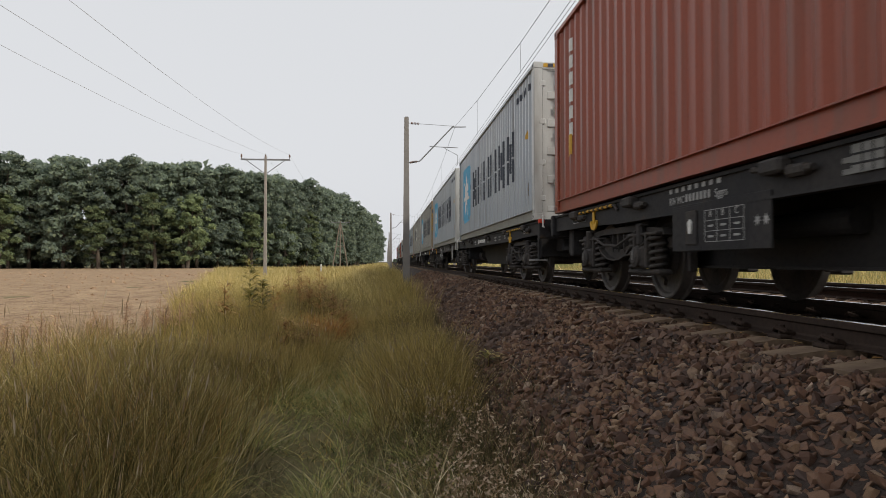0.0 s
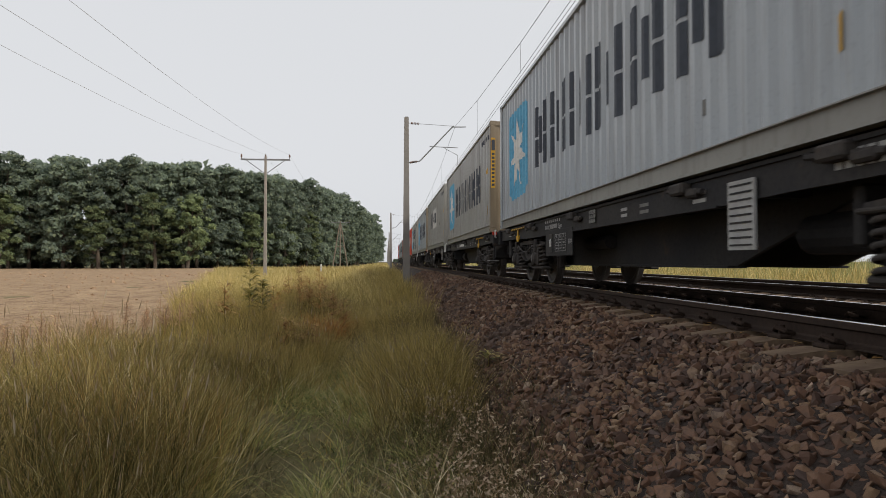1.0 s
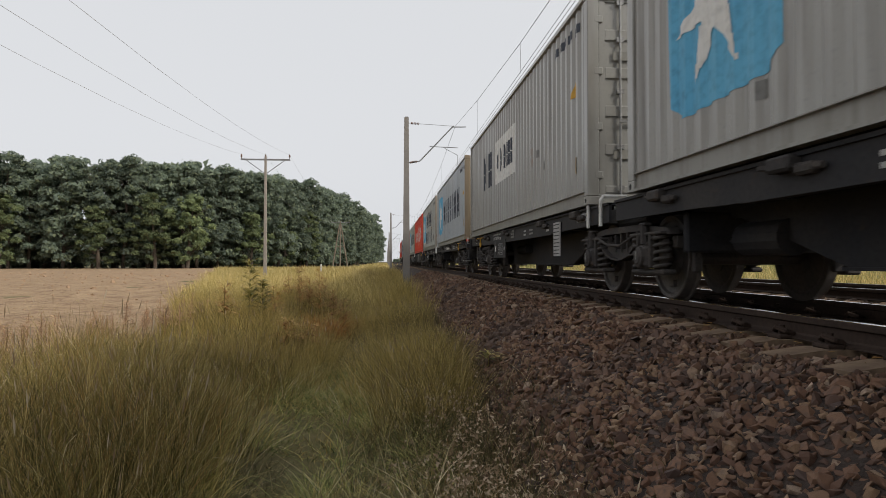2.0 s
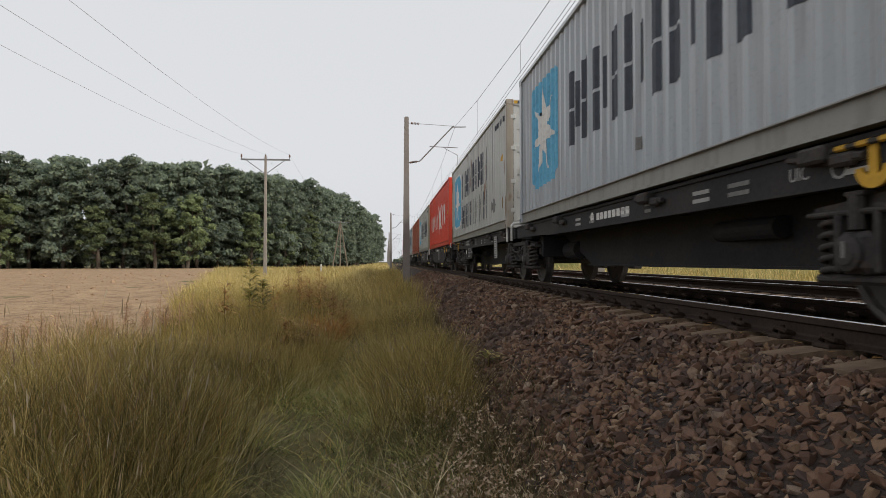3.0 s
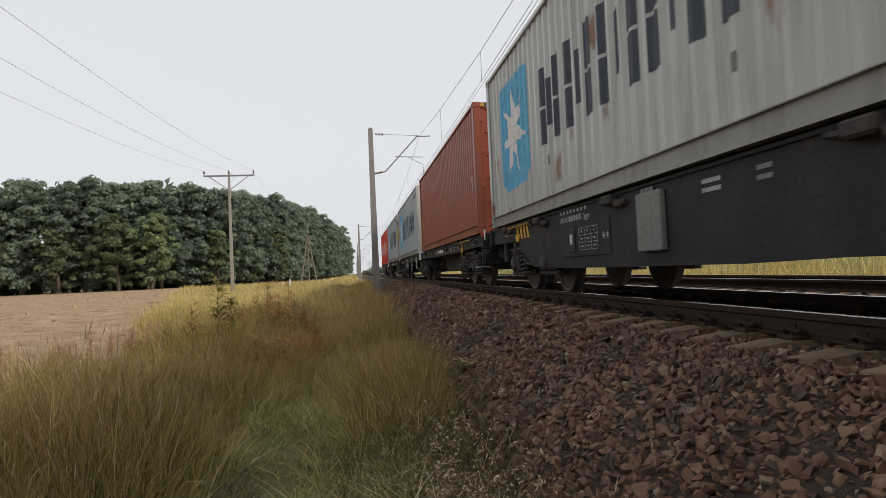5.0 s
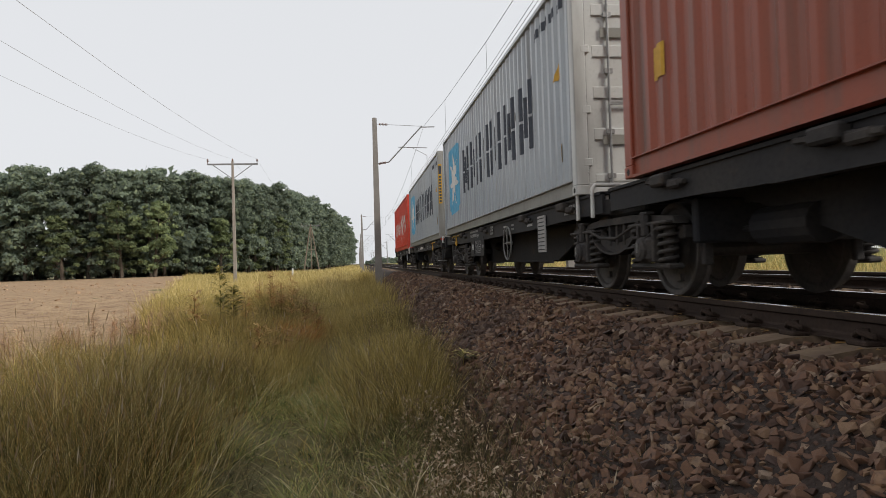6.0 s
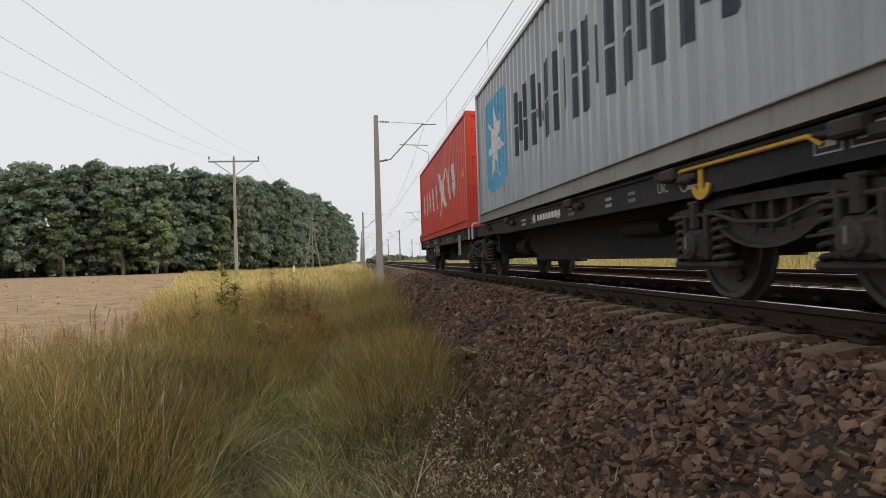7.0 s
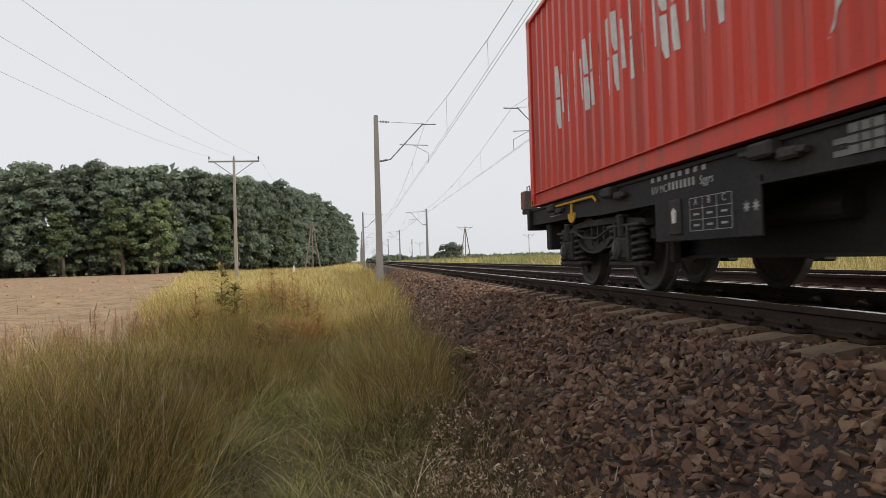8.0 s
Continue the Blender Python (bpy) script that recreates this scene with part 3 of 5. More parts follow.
g = np.random.default_rng(5)
under = []
for (xa, ya), (xb, yb) in zip(edge, edge[1:]):
    n = max(2, int(math.hypot(xb - xa, yb - ya) / 2.2))
    for i in range(n):
        u = g.random()
        nx, ny = -(yb - ya), xb - xa
        q = math.hypot(nx, ny)
        for back in (3.0, 9.0, 16.0, 20.0):
            under.append((xa + (xb - xa) * u + nx / q * (back + g.uniform(-2, 2)), ya + (yb - ya) * u + ny / q * (back + g.uniform(-2, 2)), g.uniform(0.2, 5.5) if back < 20 else g.uniform(-0.8, 2.4)))
            under.append((under[-1][0] + g.uniform(-1.5, 1.5), under[-1][1] + 2.0, g.uniform(-0.6, 1.6)))
thicket = []
for (xa, ya), (xb, yb) in zip(edge, edge[1:]):
    q = math.hypot(xb - xa, yb - ya)
    for i in range(int(q / 1.3)):
        u = (i + g.random()) / int(q / 1.3)
        thicket.append((xa + (xb - xa) * u - (yb - ya) / q * 22, ya + (yb - ya) * u + (xb - xa) / q * 22, g.uniform(-0.4, 1.4)))
leaf_stuff("thicket", thicket, 1.7, 60, 0.6, M_LEAF_HAZED, "dense dark shrubs deep in the wood", 12)
leaf_stuff("undergrowth", under, 2.3, 45, 0.75, M_LEAF_HAZED, "dark shrubs between the trunks of the wood", 6)

low = [(31 + dx, 224 + dy, 1.5 + dz) for dx, dy, dz in ((0, 0, 0.6), (-2.6, 0.5, 0), (2.4, -0.4, 0.4), (0.8, 0.3, 2.8), (-1.4, 0, 2.2), (2.8, 0, 1.9), (-4, 0, -0.8))]
far_bush = thing("bush", "dark green rounded bush standing in the meadow", "bush", m=pose(0, 0, 0))
arrays("leaves", *leaf_cloud([(x, y, z, 2.1) for x, y, z in low], 1500, 0.45, 8), M_LEAF_HAZED, far_bush)
bm = B()
for x, y, z in low:
    tube(bm, (31 + (x - 31) * 0.2, 224, -0.6), (x, y, z), 0.14, 0.05, 5)
part("stems", bm, M_BARK, far_bush)
hedge = []
for i in range(150):
    x = g.uniform(12, 260)
    hedge.append((x, 850 + g.uniform(-40, 40), g.uniform(-0.5, 5.5) * (0.7 if 20 < x < 60 else 0.12)))
leaf_stuff("far_hedgerow", hedge, 5.0, 60, 1.6, M_LEAF_HAZED, "distant line of trees and hedges at the horizon", 9)
far = [(-14 - 0.55 * i + g.uniform(-2, 2), 437 + 15.7 * i + g.uniform(-5, 5), g.uniform(1, 12)) for i in range(36)]
leaf_stuff("far_wood", far, 4.5, 160, 1.2, M_LEAF_HAZED, "distant end of the wood beside the railway", 10)

power_pole(27.5, 168, True, 9.6)
power_pole(58, 219, False, 9.0)
power_pole(27.0, 292, False, 9.0)


def railway_signal(x, y):
    top = thing("railway_signal", "slim grey signal post with a pale lamp head", "signal", m=pose(x, y, -1.05))
    bm = B()
    tube(bm, (0, 0, 0), (0, 0, 4.9), 0.09, 0.07, 8)
    part("post", bm, M_GALV, top)
    bm = B()
    box(bm, -0.2, 0.2, -0.1, 0.1, 4.7, 5.7, 0.05)
    part("lamp_head", bm, M_WHITE, top)
    bm = B()
    pipe(bm, [(-0.07, 0, 2.6), (-0.6, 0, 3.2), (-0.6, 0, 4.6)], 0.03, 6)
    part("ladder", bm, M_GALV, top)


railway_signal(10.6, 132)


# ---- grass ----
def blades(n, x, y, z0, h, width, lean, seed, seg=3, heads=0.0, curl=0.5, outward=None):
    """n bent, tapering blades at x, y; returns vertices and faces."""
    g = np.random.default_rng(seed)
    az = g.random(n) * 2 * math.pi if outward is None else outward + g.normal(size=n) * 0.7
    face = g.random(n) * 2 * math.pi
    d = np.stack([np.cos(az), np.sin(az), np.zeros(n)], 1)
    w = np.stack([np.cos(face), np.sin(face), np.zeros(n)], 1)
    base = np.stack([x, y, z0], 1)
    lean = lean * (0.4 + g.random(n) * 1.2)
    rings, ts = [], np.linspace(0, 1, seg + 1)
    for k, t in enumerate(ts):
        out = (lean * h * (t * (1 - curl) + curl * t ** 2.2))[:, None] * d
        up = (h * (t - 0.28 * np.minimum(lean, 1.4) * t * t))[:, None] * np.array([0, 0, 1.0])
        c = base + out + up
        half = width * (1 - 0.75 * t) * 0.5
        if k < seg:
            rings += [c - w * half[:, None], c + w * half[:, None]]
        else:
            rings += [c]
    m = 2 * seg + 1
    v = np.stack(rings, 1).reshape(-1, 3)
    i = np.arange(n)[:, None] * m
    f = []
    for k in range(seg - 1):
        a = 2 * k
        f += [i + np.array([[a, a + 1, a + 3]]), i + np.array([[a, a + 3, a + 2]])]
    a = 2 * (seg - 1)
    f += [i + np.array([[a, a + 1, a + 2]])]
    f = np.concatenate(f)
    tips = rings[-1]
    if heads:
        pick = g.random(n) < heads
        t = tips[pick]
        q = len(t)
        s = (h[pick] * 0.1)[:, None]
        dr = d[pick] * 0.25 + np.array([0, 0, 1.0])
        sw = w[pick] * s * 0.06
        hv = np.stack([t - dr * s * 0.4, t + sw + dr * s * 0.2, t - sw + dr * s * 0.2, t + dr * s], 1).reshape(-1, 3)
        return v, f, hv, q
    return v, f


def quad_heads(hv, q):
    i = np.arange(q)[:, None] * 4
    return np.concatenate([i + np.array([[0, 1, 2]]), i + np.array([[1, 3, 2]])])


def patch(name, spots, per, spread, hlo, hhi, width, lean, material, label, seed, seg=3, heads=0.0, curl=0.5):
    """Tufts of blades round the given spots (x, y, height factor)."""
    g = np.random.default_rng(seed)
    n = len(spots) * per
    rep = np.repeat(spots, per, 0)
    rr, aa = np.abs(g.normal(size=n)) * spread, g.random(n) * 2 * math.pi
    x, y = rep[:, 0] + rr * np.cos(aa), rep[:, 1] + rr * np.sin(aa)
    h = g.uniform(hlo, hhi, n) * rep[:, 2] * np.repeat(g.uniform(0.62, 1.22, len(spots)), per)
    z0 = np.maximum(ground_height(x, y), np.where((x > 0.75) & (x < 11.2), bed_height(x), -9)) - 0.03
    res = blades(n, x, y, z0, h, np.full(n, width) * g.uniform(0.6, 1.4, n), np.full(n, lean), seed + 1, seg, heads, curl, aa)
    ob = arrays(name, res[0], res[1], material)
    tagged(ob, label, "grass", kind="stuff")
    if heads:
        o2 = arrays("seed_heads", res[2], quad_heads(res[2], res[3]), M_SEED, ob)
        tagged(o2, "pale dry grass seed heads", kind="stuff")
    return ob


def scatter(n, xlo, xhi, ylo, yhi, seed, path=True):
    """Uneven spots: denser where a slow wave is high. xlo and xhi may be functions of y."""
    g = np.random.default_rng(seed)
    y = ylo + (yhi - ylo) * g.random(n * 2)
    a = xlo(y) if callable(xlo) else np.full(n * 2, xlo)
    b = xhi(y) if callable(xhi) else np.full(n * 2, xhi)
    x = a + (b - a) * g.random(n * 2)
    dens = 0.55 + 0.25 * np.sin(x * 2.3 + 1.3 * np.sin(y * 1.1)) + 0.25 * np.sin(y * 1.9 + x * 0.7)
    ok = (g.random(n * 2) < dens) & ((((x + 1.0) / 0.26) ** 2 + ((y - 4.85) / 0.4) ** 2) > 1)
    if not path:
        ok &= ((x + 1.0) / 0.42) ** 2 + ((y - 4.7) / 0.8) ** 2 > 1
    if path:
        ok &= np.abs(x + 0.95 - 0.035 * y) > 0.27 * np.clip((17 - y) / 6, 0, 1)
    hf = 0.8 + 0.25 * np.sin(x * 1.3 + y * 0.9) + g.uniform(-0.15, 0.25, n * 2)
    hf = hf * np.where(y < 10, np.interp(x, [-4.2, -2.4, -1.5], [1.12, 1.06, 1.0]), 1)
    return np.stack([x, y, hf], 1)[ok][:n]


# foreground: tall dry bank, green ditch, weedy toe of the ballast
patch("tall_dry_grass", scatter(2300, lambda y: field_edge(y) - 0.2, -1.2, 1.79, 9.53, 21), 17, 0.07, 0.36, 0.8, 0.0055, 0.38, M_OLIVE_DIM, "tall dry grass on the bank beside the ditch", 31, 2, 0.06)
patch("tall_dry_grass", scatter(1300, lambda y: field_edge(y) - 0.1, -1.0, 1.79, 9.53, 22), 16, 0.07, 0.22, 0.66, 0.006, 0.75, M_LUSH, "green blades among the dry grass of the bank", 32, 3)
patch("ditch_grass", scatter(2400, -1.7, 0.5, 1.79, 10.09, 23, False), 16, 0.06, 0.12, 0.36, 0.0075, 1.35, M_FRESH, "soft green grass in the ditch", 33, 3, 0.0, 0.8)
patch("ditch_grass", scatter(550, -1.7, 0.4, 1.79, 11.21, 24, False), 14, 0.09, 0.2, 0.5, 0.007, 1.0, M_DRY, "withered blades in the ditch", 34, 3)
patch("verge_grass", scatter(1700, -0.1, 0.85, 6.0, 15.70, 25), 16, 0.08, 0.25, 0.72, 0.005, 0.45, M_OLIVE_DIM, "dry grass at the foot of the ballast", 35, 2, 0.06)
patch("verge_grass", scatter(900, -0.3, 0.9, 2.2, 6.2, 125), 16, 0.08, 0.14, 0.46, 0.0045, 0.8, M_BRAMBLE, "dark brown-green weeds at the foot of the ballast", 135, 3)
patch("verge_grass", scatter(700, -0.1, 1.15, 2.24, 15.70, 26), 14, 0.08, 0.16, 0.42, 0.005, 0.7, M_BRAMBLE, "brownish weeds at the foot of the ballast", 36, 3)
patch("verge_grass", scatter(700, -1.3, 0.45, 7.85, 19.07, 56), 14, 0.12, 0.3, 0.7, 0.007, 0.5, M_GOLD, "straw-coloured grass beside the ditch", 57, 2)
patch("thatch", scatter(1300, -2.4, 0.6, 2.02, 13.5, 58, False), 10, 0.12, 0.18, 0.42, 0.0045, 2.0, M_STRAW, "tangled flattened straw in the ditch", 59, 3, 0.0, 0.7)
patch("russet_reeds", scatter(540, lambda y: field_edge(y), -1.2, 2.24, 10.09, 68), 10, 0.1, 0.3, 0.74, 0.0045, 0.4, M_RUSSET, "reddish-brown reeds in the bank grass", 69, 3)
patch("straw_stalks", scatter(600, lambda y: field_edge(y) + 0.2, 0.5, 2.6, 8.97, 54), 3, 0.12, 0.4, 0.8, 0.0055, 0.95, M_PALE, "long pale arching straw stalks in the grass", 55, 5, 0.3, 0.9)
patch("broad_blades", scatter(120, -3.2, -1.5, 2.5, 4.4, 310), 12, 0.05, 0.25, 0.6, 0.011, 1.0, M_LUSH, "clumps of broad yellow-green blades on the bank", 311, 4, 0.0, 0.8)
patch("straw_tufts", scatter(650, -2.6, 0.5, 8.41, 22.43, 64), 12, 0.14, 0.35, 0.75, 0.008, 0.5, M_STRAW, "pale straw tufts in the grass strip", 65, 2)
patch("stubble", scatter(3800, lambda y: field_edge(y) - 30, lambda y: field_edge(y) - 0.3, 7.85, 67.3, 66), 4, 0.25, 0.07, 0.2, 0.03, 1.6, M_STRAW, "short pale stubble and straw bits on the field", 67, 2)
patch("brown_weeds", scatter(130, 0.8, 1.45, 2.02, 7.85, 88), 12, 0.07, 0.1, 0.3, 0.005, 0.8, M_BRAMBLE, "dark withered weeds growing into the ballast", 89, 3)
patch("brown_weeds", scatter(260, 0.25, 1.0, 1.79, 5.83, 86), 14, 0.07, 0.12, 0.36, 0.0045, 0.9, M_BRAMBLE, "dark brown withered weeds beside the ballast", 87, 3)
g = np.random.default_rng(83)
rust = np.stack([g.normal(-1.3, 0.22, 46), g.normal(12.7, 0.5, 46), g.uniform(0.8, 1.1, 46)], 1)
patch("rusty_bracken", rust, 26, 0.12, 0.4, 0.8, 0.012, 1.0, M_ORANGE, "rust-orange withered plants in the grass strip", 84, 3)
patch("tan_verge", scatter(700, -2.6, 0.7, 17.0, 75.0, 164), 12, 0.22, 0.45, 0.95, 0.018, 0.5, M_STRAW, "tan withered grass beside the ballast", 165, 2)
patch("bank_grass", scatter(420, -3.6, 0.8, 0.3, 2.3, 252), 14, 0.1, 0.15, 0.42, 0.006, 0.7, M_OLIVE_DIM, "dry grass along the foot of the embankment", 253, 2)
# Dark weeds stand in for the shade of a hollow in the ditch.
g = np.random.default_rng(300)
hollow = np.stack([g.normal(-1.0, 0.2, 60), g.normal(4.7, 0.38, 60), g.uniform(0.7, 1.1, 60)], 1)
patch("hollow_weeds", hollow, 14, 0.08, 0.08, 0.24, 0.005, 1.2, M_BRAMBLE, "dark matted weeds standing in for the shade of a ditch hollow", 301, 3)
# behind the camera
patch("bank_grass", scatter(420, -3.9, 0.9, -7.0, 0.8, 52), 12, 0.13, 0.2, 0.55, 0.012, 0.7, M_OLIVE_DIM, "dry grass along the foot of the embankment", 53, 2)
patch("bank_grass", scatter(260, -3.0, 0.6, -7.0, 0.8, 62), 12, 0.13, 0.15, 0.4, 0.012, 0.9, M_LUSH, "green grass along the foot of the embankment", 63, 2)
# middle distance
patch("meadow_grass", scatter(2800, lambda y: field_edge(y) + 0.1, 0.5, 7.85, 22.43, 27), 15, 0.16, 0.35, 0.78, 0.0085, 0.45, M_DRY, "dry grass strip between field and railway", 37, 2, 0.05)
patch("meadow_grass", scatter(900, lambda y: field_edge(y) + 0.3, 0.3, 7.85, 26.9, 28), 14, 0.14, 0.3, 0.65, 0.01, 0.6, M_LUSH, "greener tufts in the grass strip", 38, 2)
patch("meadow_grass", scatter(1800, lambda y: field_edge(y) + 0.3, 0.75, 22.43, 53.8, 29), 14, 0.3, 0.4, 0.8, 0.017, 0.4, M_GOLD, "golden grass strip beside the field", 39, 2)
patch("verge_grass", scatter(700, -0.4, 0.95, 15.70, 67.3, 30), 16, 0.25, 0.5, 0.95, 0.016, 0.4, M_DRY, "tall straw-coloured grass beside the ballast", 40, 2)
patch("meadow_grass", scatter(2200, lambda y: field_edge(y) + 0.3, 0.75, 51.6, 132.3, 41), 8, 0.7, 0.4, 0.8, 0.06, 0.4, M_GOLD, "golden grass strip before the wood", 42, 2)
patch("verge_grass", scatter(600, lambda y: np.full_like(y, -6.0), 0.6, 112.1, 471.0, 43), 10, 1.0, 0.5, 1.0, 0.12, 0.4, M_GOLD, "distant golden grass along the railway", 44, 2)
# meadow beyond the second track
patch("meadow_grass", scatter(2400, 11.4, 17.0, 4.49, 50.5, 45), 9, 0.3, 0.45, 1.05, 0.022, 0.35, M_GOLD, "tall yellow-green grass beyond the second track", 46, 2)
patch("meadow_grass", scatter(1700, 13.0, 22.0, 4.49, 78.5, 47), 9, 0.3, 0.6, 1.3, 0.024, 0.35, M_PALEGREEN, "green meadow grass beyond the second track", 48, 2)
patch("meadow_grass", scatter(2400, 12.0, 70.0, 44.9, 246.7, 49), 8, 1.1, 0.6, 1.35, 0.12, 0.35, M_PALEGREEN, "wide yellow-green meadow beyond the railway", 50, 2)
patch("meadow_grass", scatter(1600, 11.5, 40.0, 44.9, 246.7, 51), 8, 1.0, 0.5, 1.0, 0.12, 0.35, M_GOLD, "golden strip of meadow beyond the railway", 52, 2)


def weed(name, x, y, h, leaves, material, label, seed, size=0.055, droop=0.35):
    """A tall weed: an upright stem with many narrow leaves."""
    g = np.random.default_rng(seed)
    top = thing(name, label, "weed", "tall weeds", m=pose(x, y, float(ground_height(np.array(x), np.array(y)))))
    bm = B()
    tube(bm, (0, 0, -0.05), (g.uniform(-0.05, 0.05), 0, h), 0.008, 0.003, 5)
    part("stem", bm, M_WEED if material is not M_DOCK else M_DOCK, top)
    t = g.uniform(0.4, 1.0, leaves)
    az = g.random(leaves) * 2 * math.pi
    L = size * (2.4 - 1.2 * t) * g.uniform(0.7, 1.3, leaves)
    d = np.stack([np.cos(az), np.sin(az), np.full(leaves, 0.4)], 1)
    w = np.stack([-np.sin(az), np.cos(az), np.zeros(leaves)], 1) * (L * 0.13)[:, None]
    c = np.stack([np.zeros(leaves), np.zeros(leaves), t * h], 1)
    mid = c + d * L[:, None]
    tip = mid + d * L[:, None] * np.array([1, 1, -droop])
    v = np.stack([c, mid - w, mid + w, tip], 1).reshape(-1, 3)
    i = np.arange(leaves)[:, None] * 4
    arrays("leaves", v, np.concatenate([i + np.array([[0, 1, 2]]), i + np.array([[1, 3, 2]])]), material, top)
    return top


for i, (x, y, h) in enumerate(((-2.42, 11.89, 1.3), (-2.25, 12.06, 1.0))):
    weed("goldenrod", x, y, h, 120, M_ROD, "tall leafy yellow-green goldenrod in the dry grass", 61 + i, 0.1)
for i, (x, y, h) in enumerate(((-2.75, 11.44, 0.9), (-2.1, 12.56, 0.95), (-2.05, 17.50, 1.0), (-2.4, 18.17, 1.1), (-1.75, 18.50, 0.95), (-2.2, 16.93, 0.85), (-1.4, 17.27, 0.8), (-2.8, 18.84, 0.9), (-1.9, 16.37, 1.0), (-1.6, 15.92, 0.9), (-2.0, 19.63, 1.15), (-2.6, 20.41, 1.1), (-1.2, 14.58, 0.8), (-0.9, 14.13, 0.75), (-1.5, 10.09, 0.7), (-1.2, 10.54, 0.65))):
    weed("dried_weed", x, y, h, 85, M_RUSSET, "withered russet-brown weed standing above the grass", 70 + i, 0.085)
for i in range(64):
    u = i / 63
    weed("dock_plant", -3.5 - 1.6 * u + r.uniform(-0.3, 0.3), 12.3 - 4.5 * u + r.uniform(-1.0, 1.0), r.uniform(0.42, 0.68), 60, M_DOCK, "reddish dried dock stem at the edge of the field", 90 + i, 0.04)

sprout = weed("ballast_weed", 1.2, 7.7, 0.2, 40, M_LUSH, "small green weed growing out of the ballast", 140, 0.06)
sprout.location.z = float(bed_height(np.array(1.2)))
post = thing("marker_post", "small white marker post standing in the golden grass", "post", m=pose(-6.6, 67.0, -1.0))
bm = B()
box(bm, -0.08, 0.08, -0.06, 0.06, 0, 1.15, 0.02)
part("post", bm, M_WHITE, post)
# fluffy seed heads by the ballast
g = np.random.default_rng(77)
n = 380
sx, sy = g.normal(0.55, 0.19, n), 2.2 + np.abs(g.normal(0, 1.9, n))
sz = np.maximum(ground_height(sx, sy), np.where(sx > 0.75, bed_height(sx), -9))
sh = g.uniform(0.22, 0.5, n)
stems = blades(n, sx, sy, sz, sh, np.full(n, 0.004), np.full(n, 0.3), 78, 3)
stalks = arrays("seedy_weeds", *stems, M_WEED)
tagged(stalks, "dry weeds with pale fluffy seed heads beside the ballast", "weeds", kind="stuff")
tips = stems[0].reshape(n, 7, 3)[:, 6]
k = 9
c = np.repeat(tips, k, 0) + g.normal(size=(n * k, 3)) * np.array([0.018, 0.018, 0.022])
e = g.normal(size=(n * k, 3, 3)) * 0.0085
heads = arrays("fluff", (c[:, None] + e).reshape(-1, 3), np.arange(n * k * 3).reshape(-1, 3), M_FLUFF, stalks)
tagged(heads, "pale fluffy seed heads", kind="stuff")


# ---- ballast stones ----
def stone_shape(seed, corners):
    """An angular broken stone: the hull of points on a rough block."""
    g = np.random.default_rng(seed)
    p = g.normal(size=(corners, 3))
    p /= np.abs(p).max(axis=1)[:, None] ** 0.75 * np.linalg.norm(p, axis=1)[:, None] ** 0.25
    p = p * g.uniform(0.8, 1.0, (corners, 1)) * np.array([1.2, g.uniform(0.75, 1.0), g.uniform(0.5, 0.72)])
    bm = B()
    for q in p:
        bm.verts.new(q)
    res = bmesh.ops.convex_hull(bm, input=bm.verts)
    bmesh.ops.delete(bm, geom=[e for e in res["geom_interior"] if isinstance(e, bmesh.types.BMVert)], context="VERTS")
    bmesh.ops.triangulate(bm, faces=bm.faces)
    bm.verts.index_update()
    v = np.array([x.co[:] for x in bm.verts])
    f = np.array([[q.index for q in t.verts] for t in bm.faces])
    bm.free()
    return v, f


SHAPES = [stone_shape(s, 9) for s in range(12)]
FINE = [stone_shape(40 + s, 12) for s in range(16)]


def turns(g, n, flat=0.0):
    q = g.normal(size=(n, 4))
    q[:, 1:3] *= 1 - flat
    q /= np.linalg.norm(q, axis=1)[:, None]
    w, x, y, z = q.T
    return np.stack([1 - 2 * (y * y + z * z), 2 * (x * y - z * w), 2 * (x * z + y * w), 2 * (x * y + z * w), 1 - 2 * (x * x + z * z), 2 * (y * z - x * w),
                     2 * (x * z - y * w), 2 * (y * z + x * w), 1 - 2 * (x * x + y * y)], 1).reshape(n, 3, 3)


def laid(g, xlo, xhi, ylo, yhi, size, sink):
    """Places and sizes of stones laid side by side on the bed, in uneven rows."""
    cell = size * 1.62
    gx, gy = np.meshgrid(np.arange(xlo, xhi, cell), np.arange(ylo, yhi, cell))
    gx[1::2] += cell / 2
    x = (gx + g.uniform(-0.36, 0.36, gx.shape) * cell).ravel()
    y = (gy + g.uniform(-0.36, 0.36, gx.shape) * cell).ravel()
    s = size * np.clip(g.lognormal(-0.03, 0.31, len(x)), 0.45, 1.75)
    ends = (y + 3.0) % 0.6
    keep = ~((x > 2.54) & (np.minimum(ends, 0.6 - ends) < 0.14))
    x, y, s = x[keep], y[keep], s[keep]
    z = bed_height(x) + s * g.uniform(-0.15, 0.5, len(x)) - sink
    return x, y, np.where(x > 2.4, np.minimum(z, -0.215), z), s


def chips(g, x, y, z, s, shapes=SHAPES, flat=0.0):
    """Angular stones of size s at x, y, z; flat lets them lie on their broad side."""
    rot = turns(g, len(x), flat)
    vs, fs, base = [], [], 0
    kind = g.integers(0, len(shapes), len(x))
    for k, (v, f) in enumerate(shapes):
        m = kind == k
        c = int(m.sum())
        w = np.einsum("nij,vj->nvi", rot[m], v) * s[m][:, None, None] + np.stack([x[m], y[m], z[m]], 1)[:, None]
        vs.append(w.reshape(-1, 3))
        fs.append((f[None] + (np.arange(c) * len(v))[:, None, None]).reshape(-1, 3) + base)
        base += c * len(v)
    return np.concatenate(vs), np.concatenate(fs)


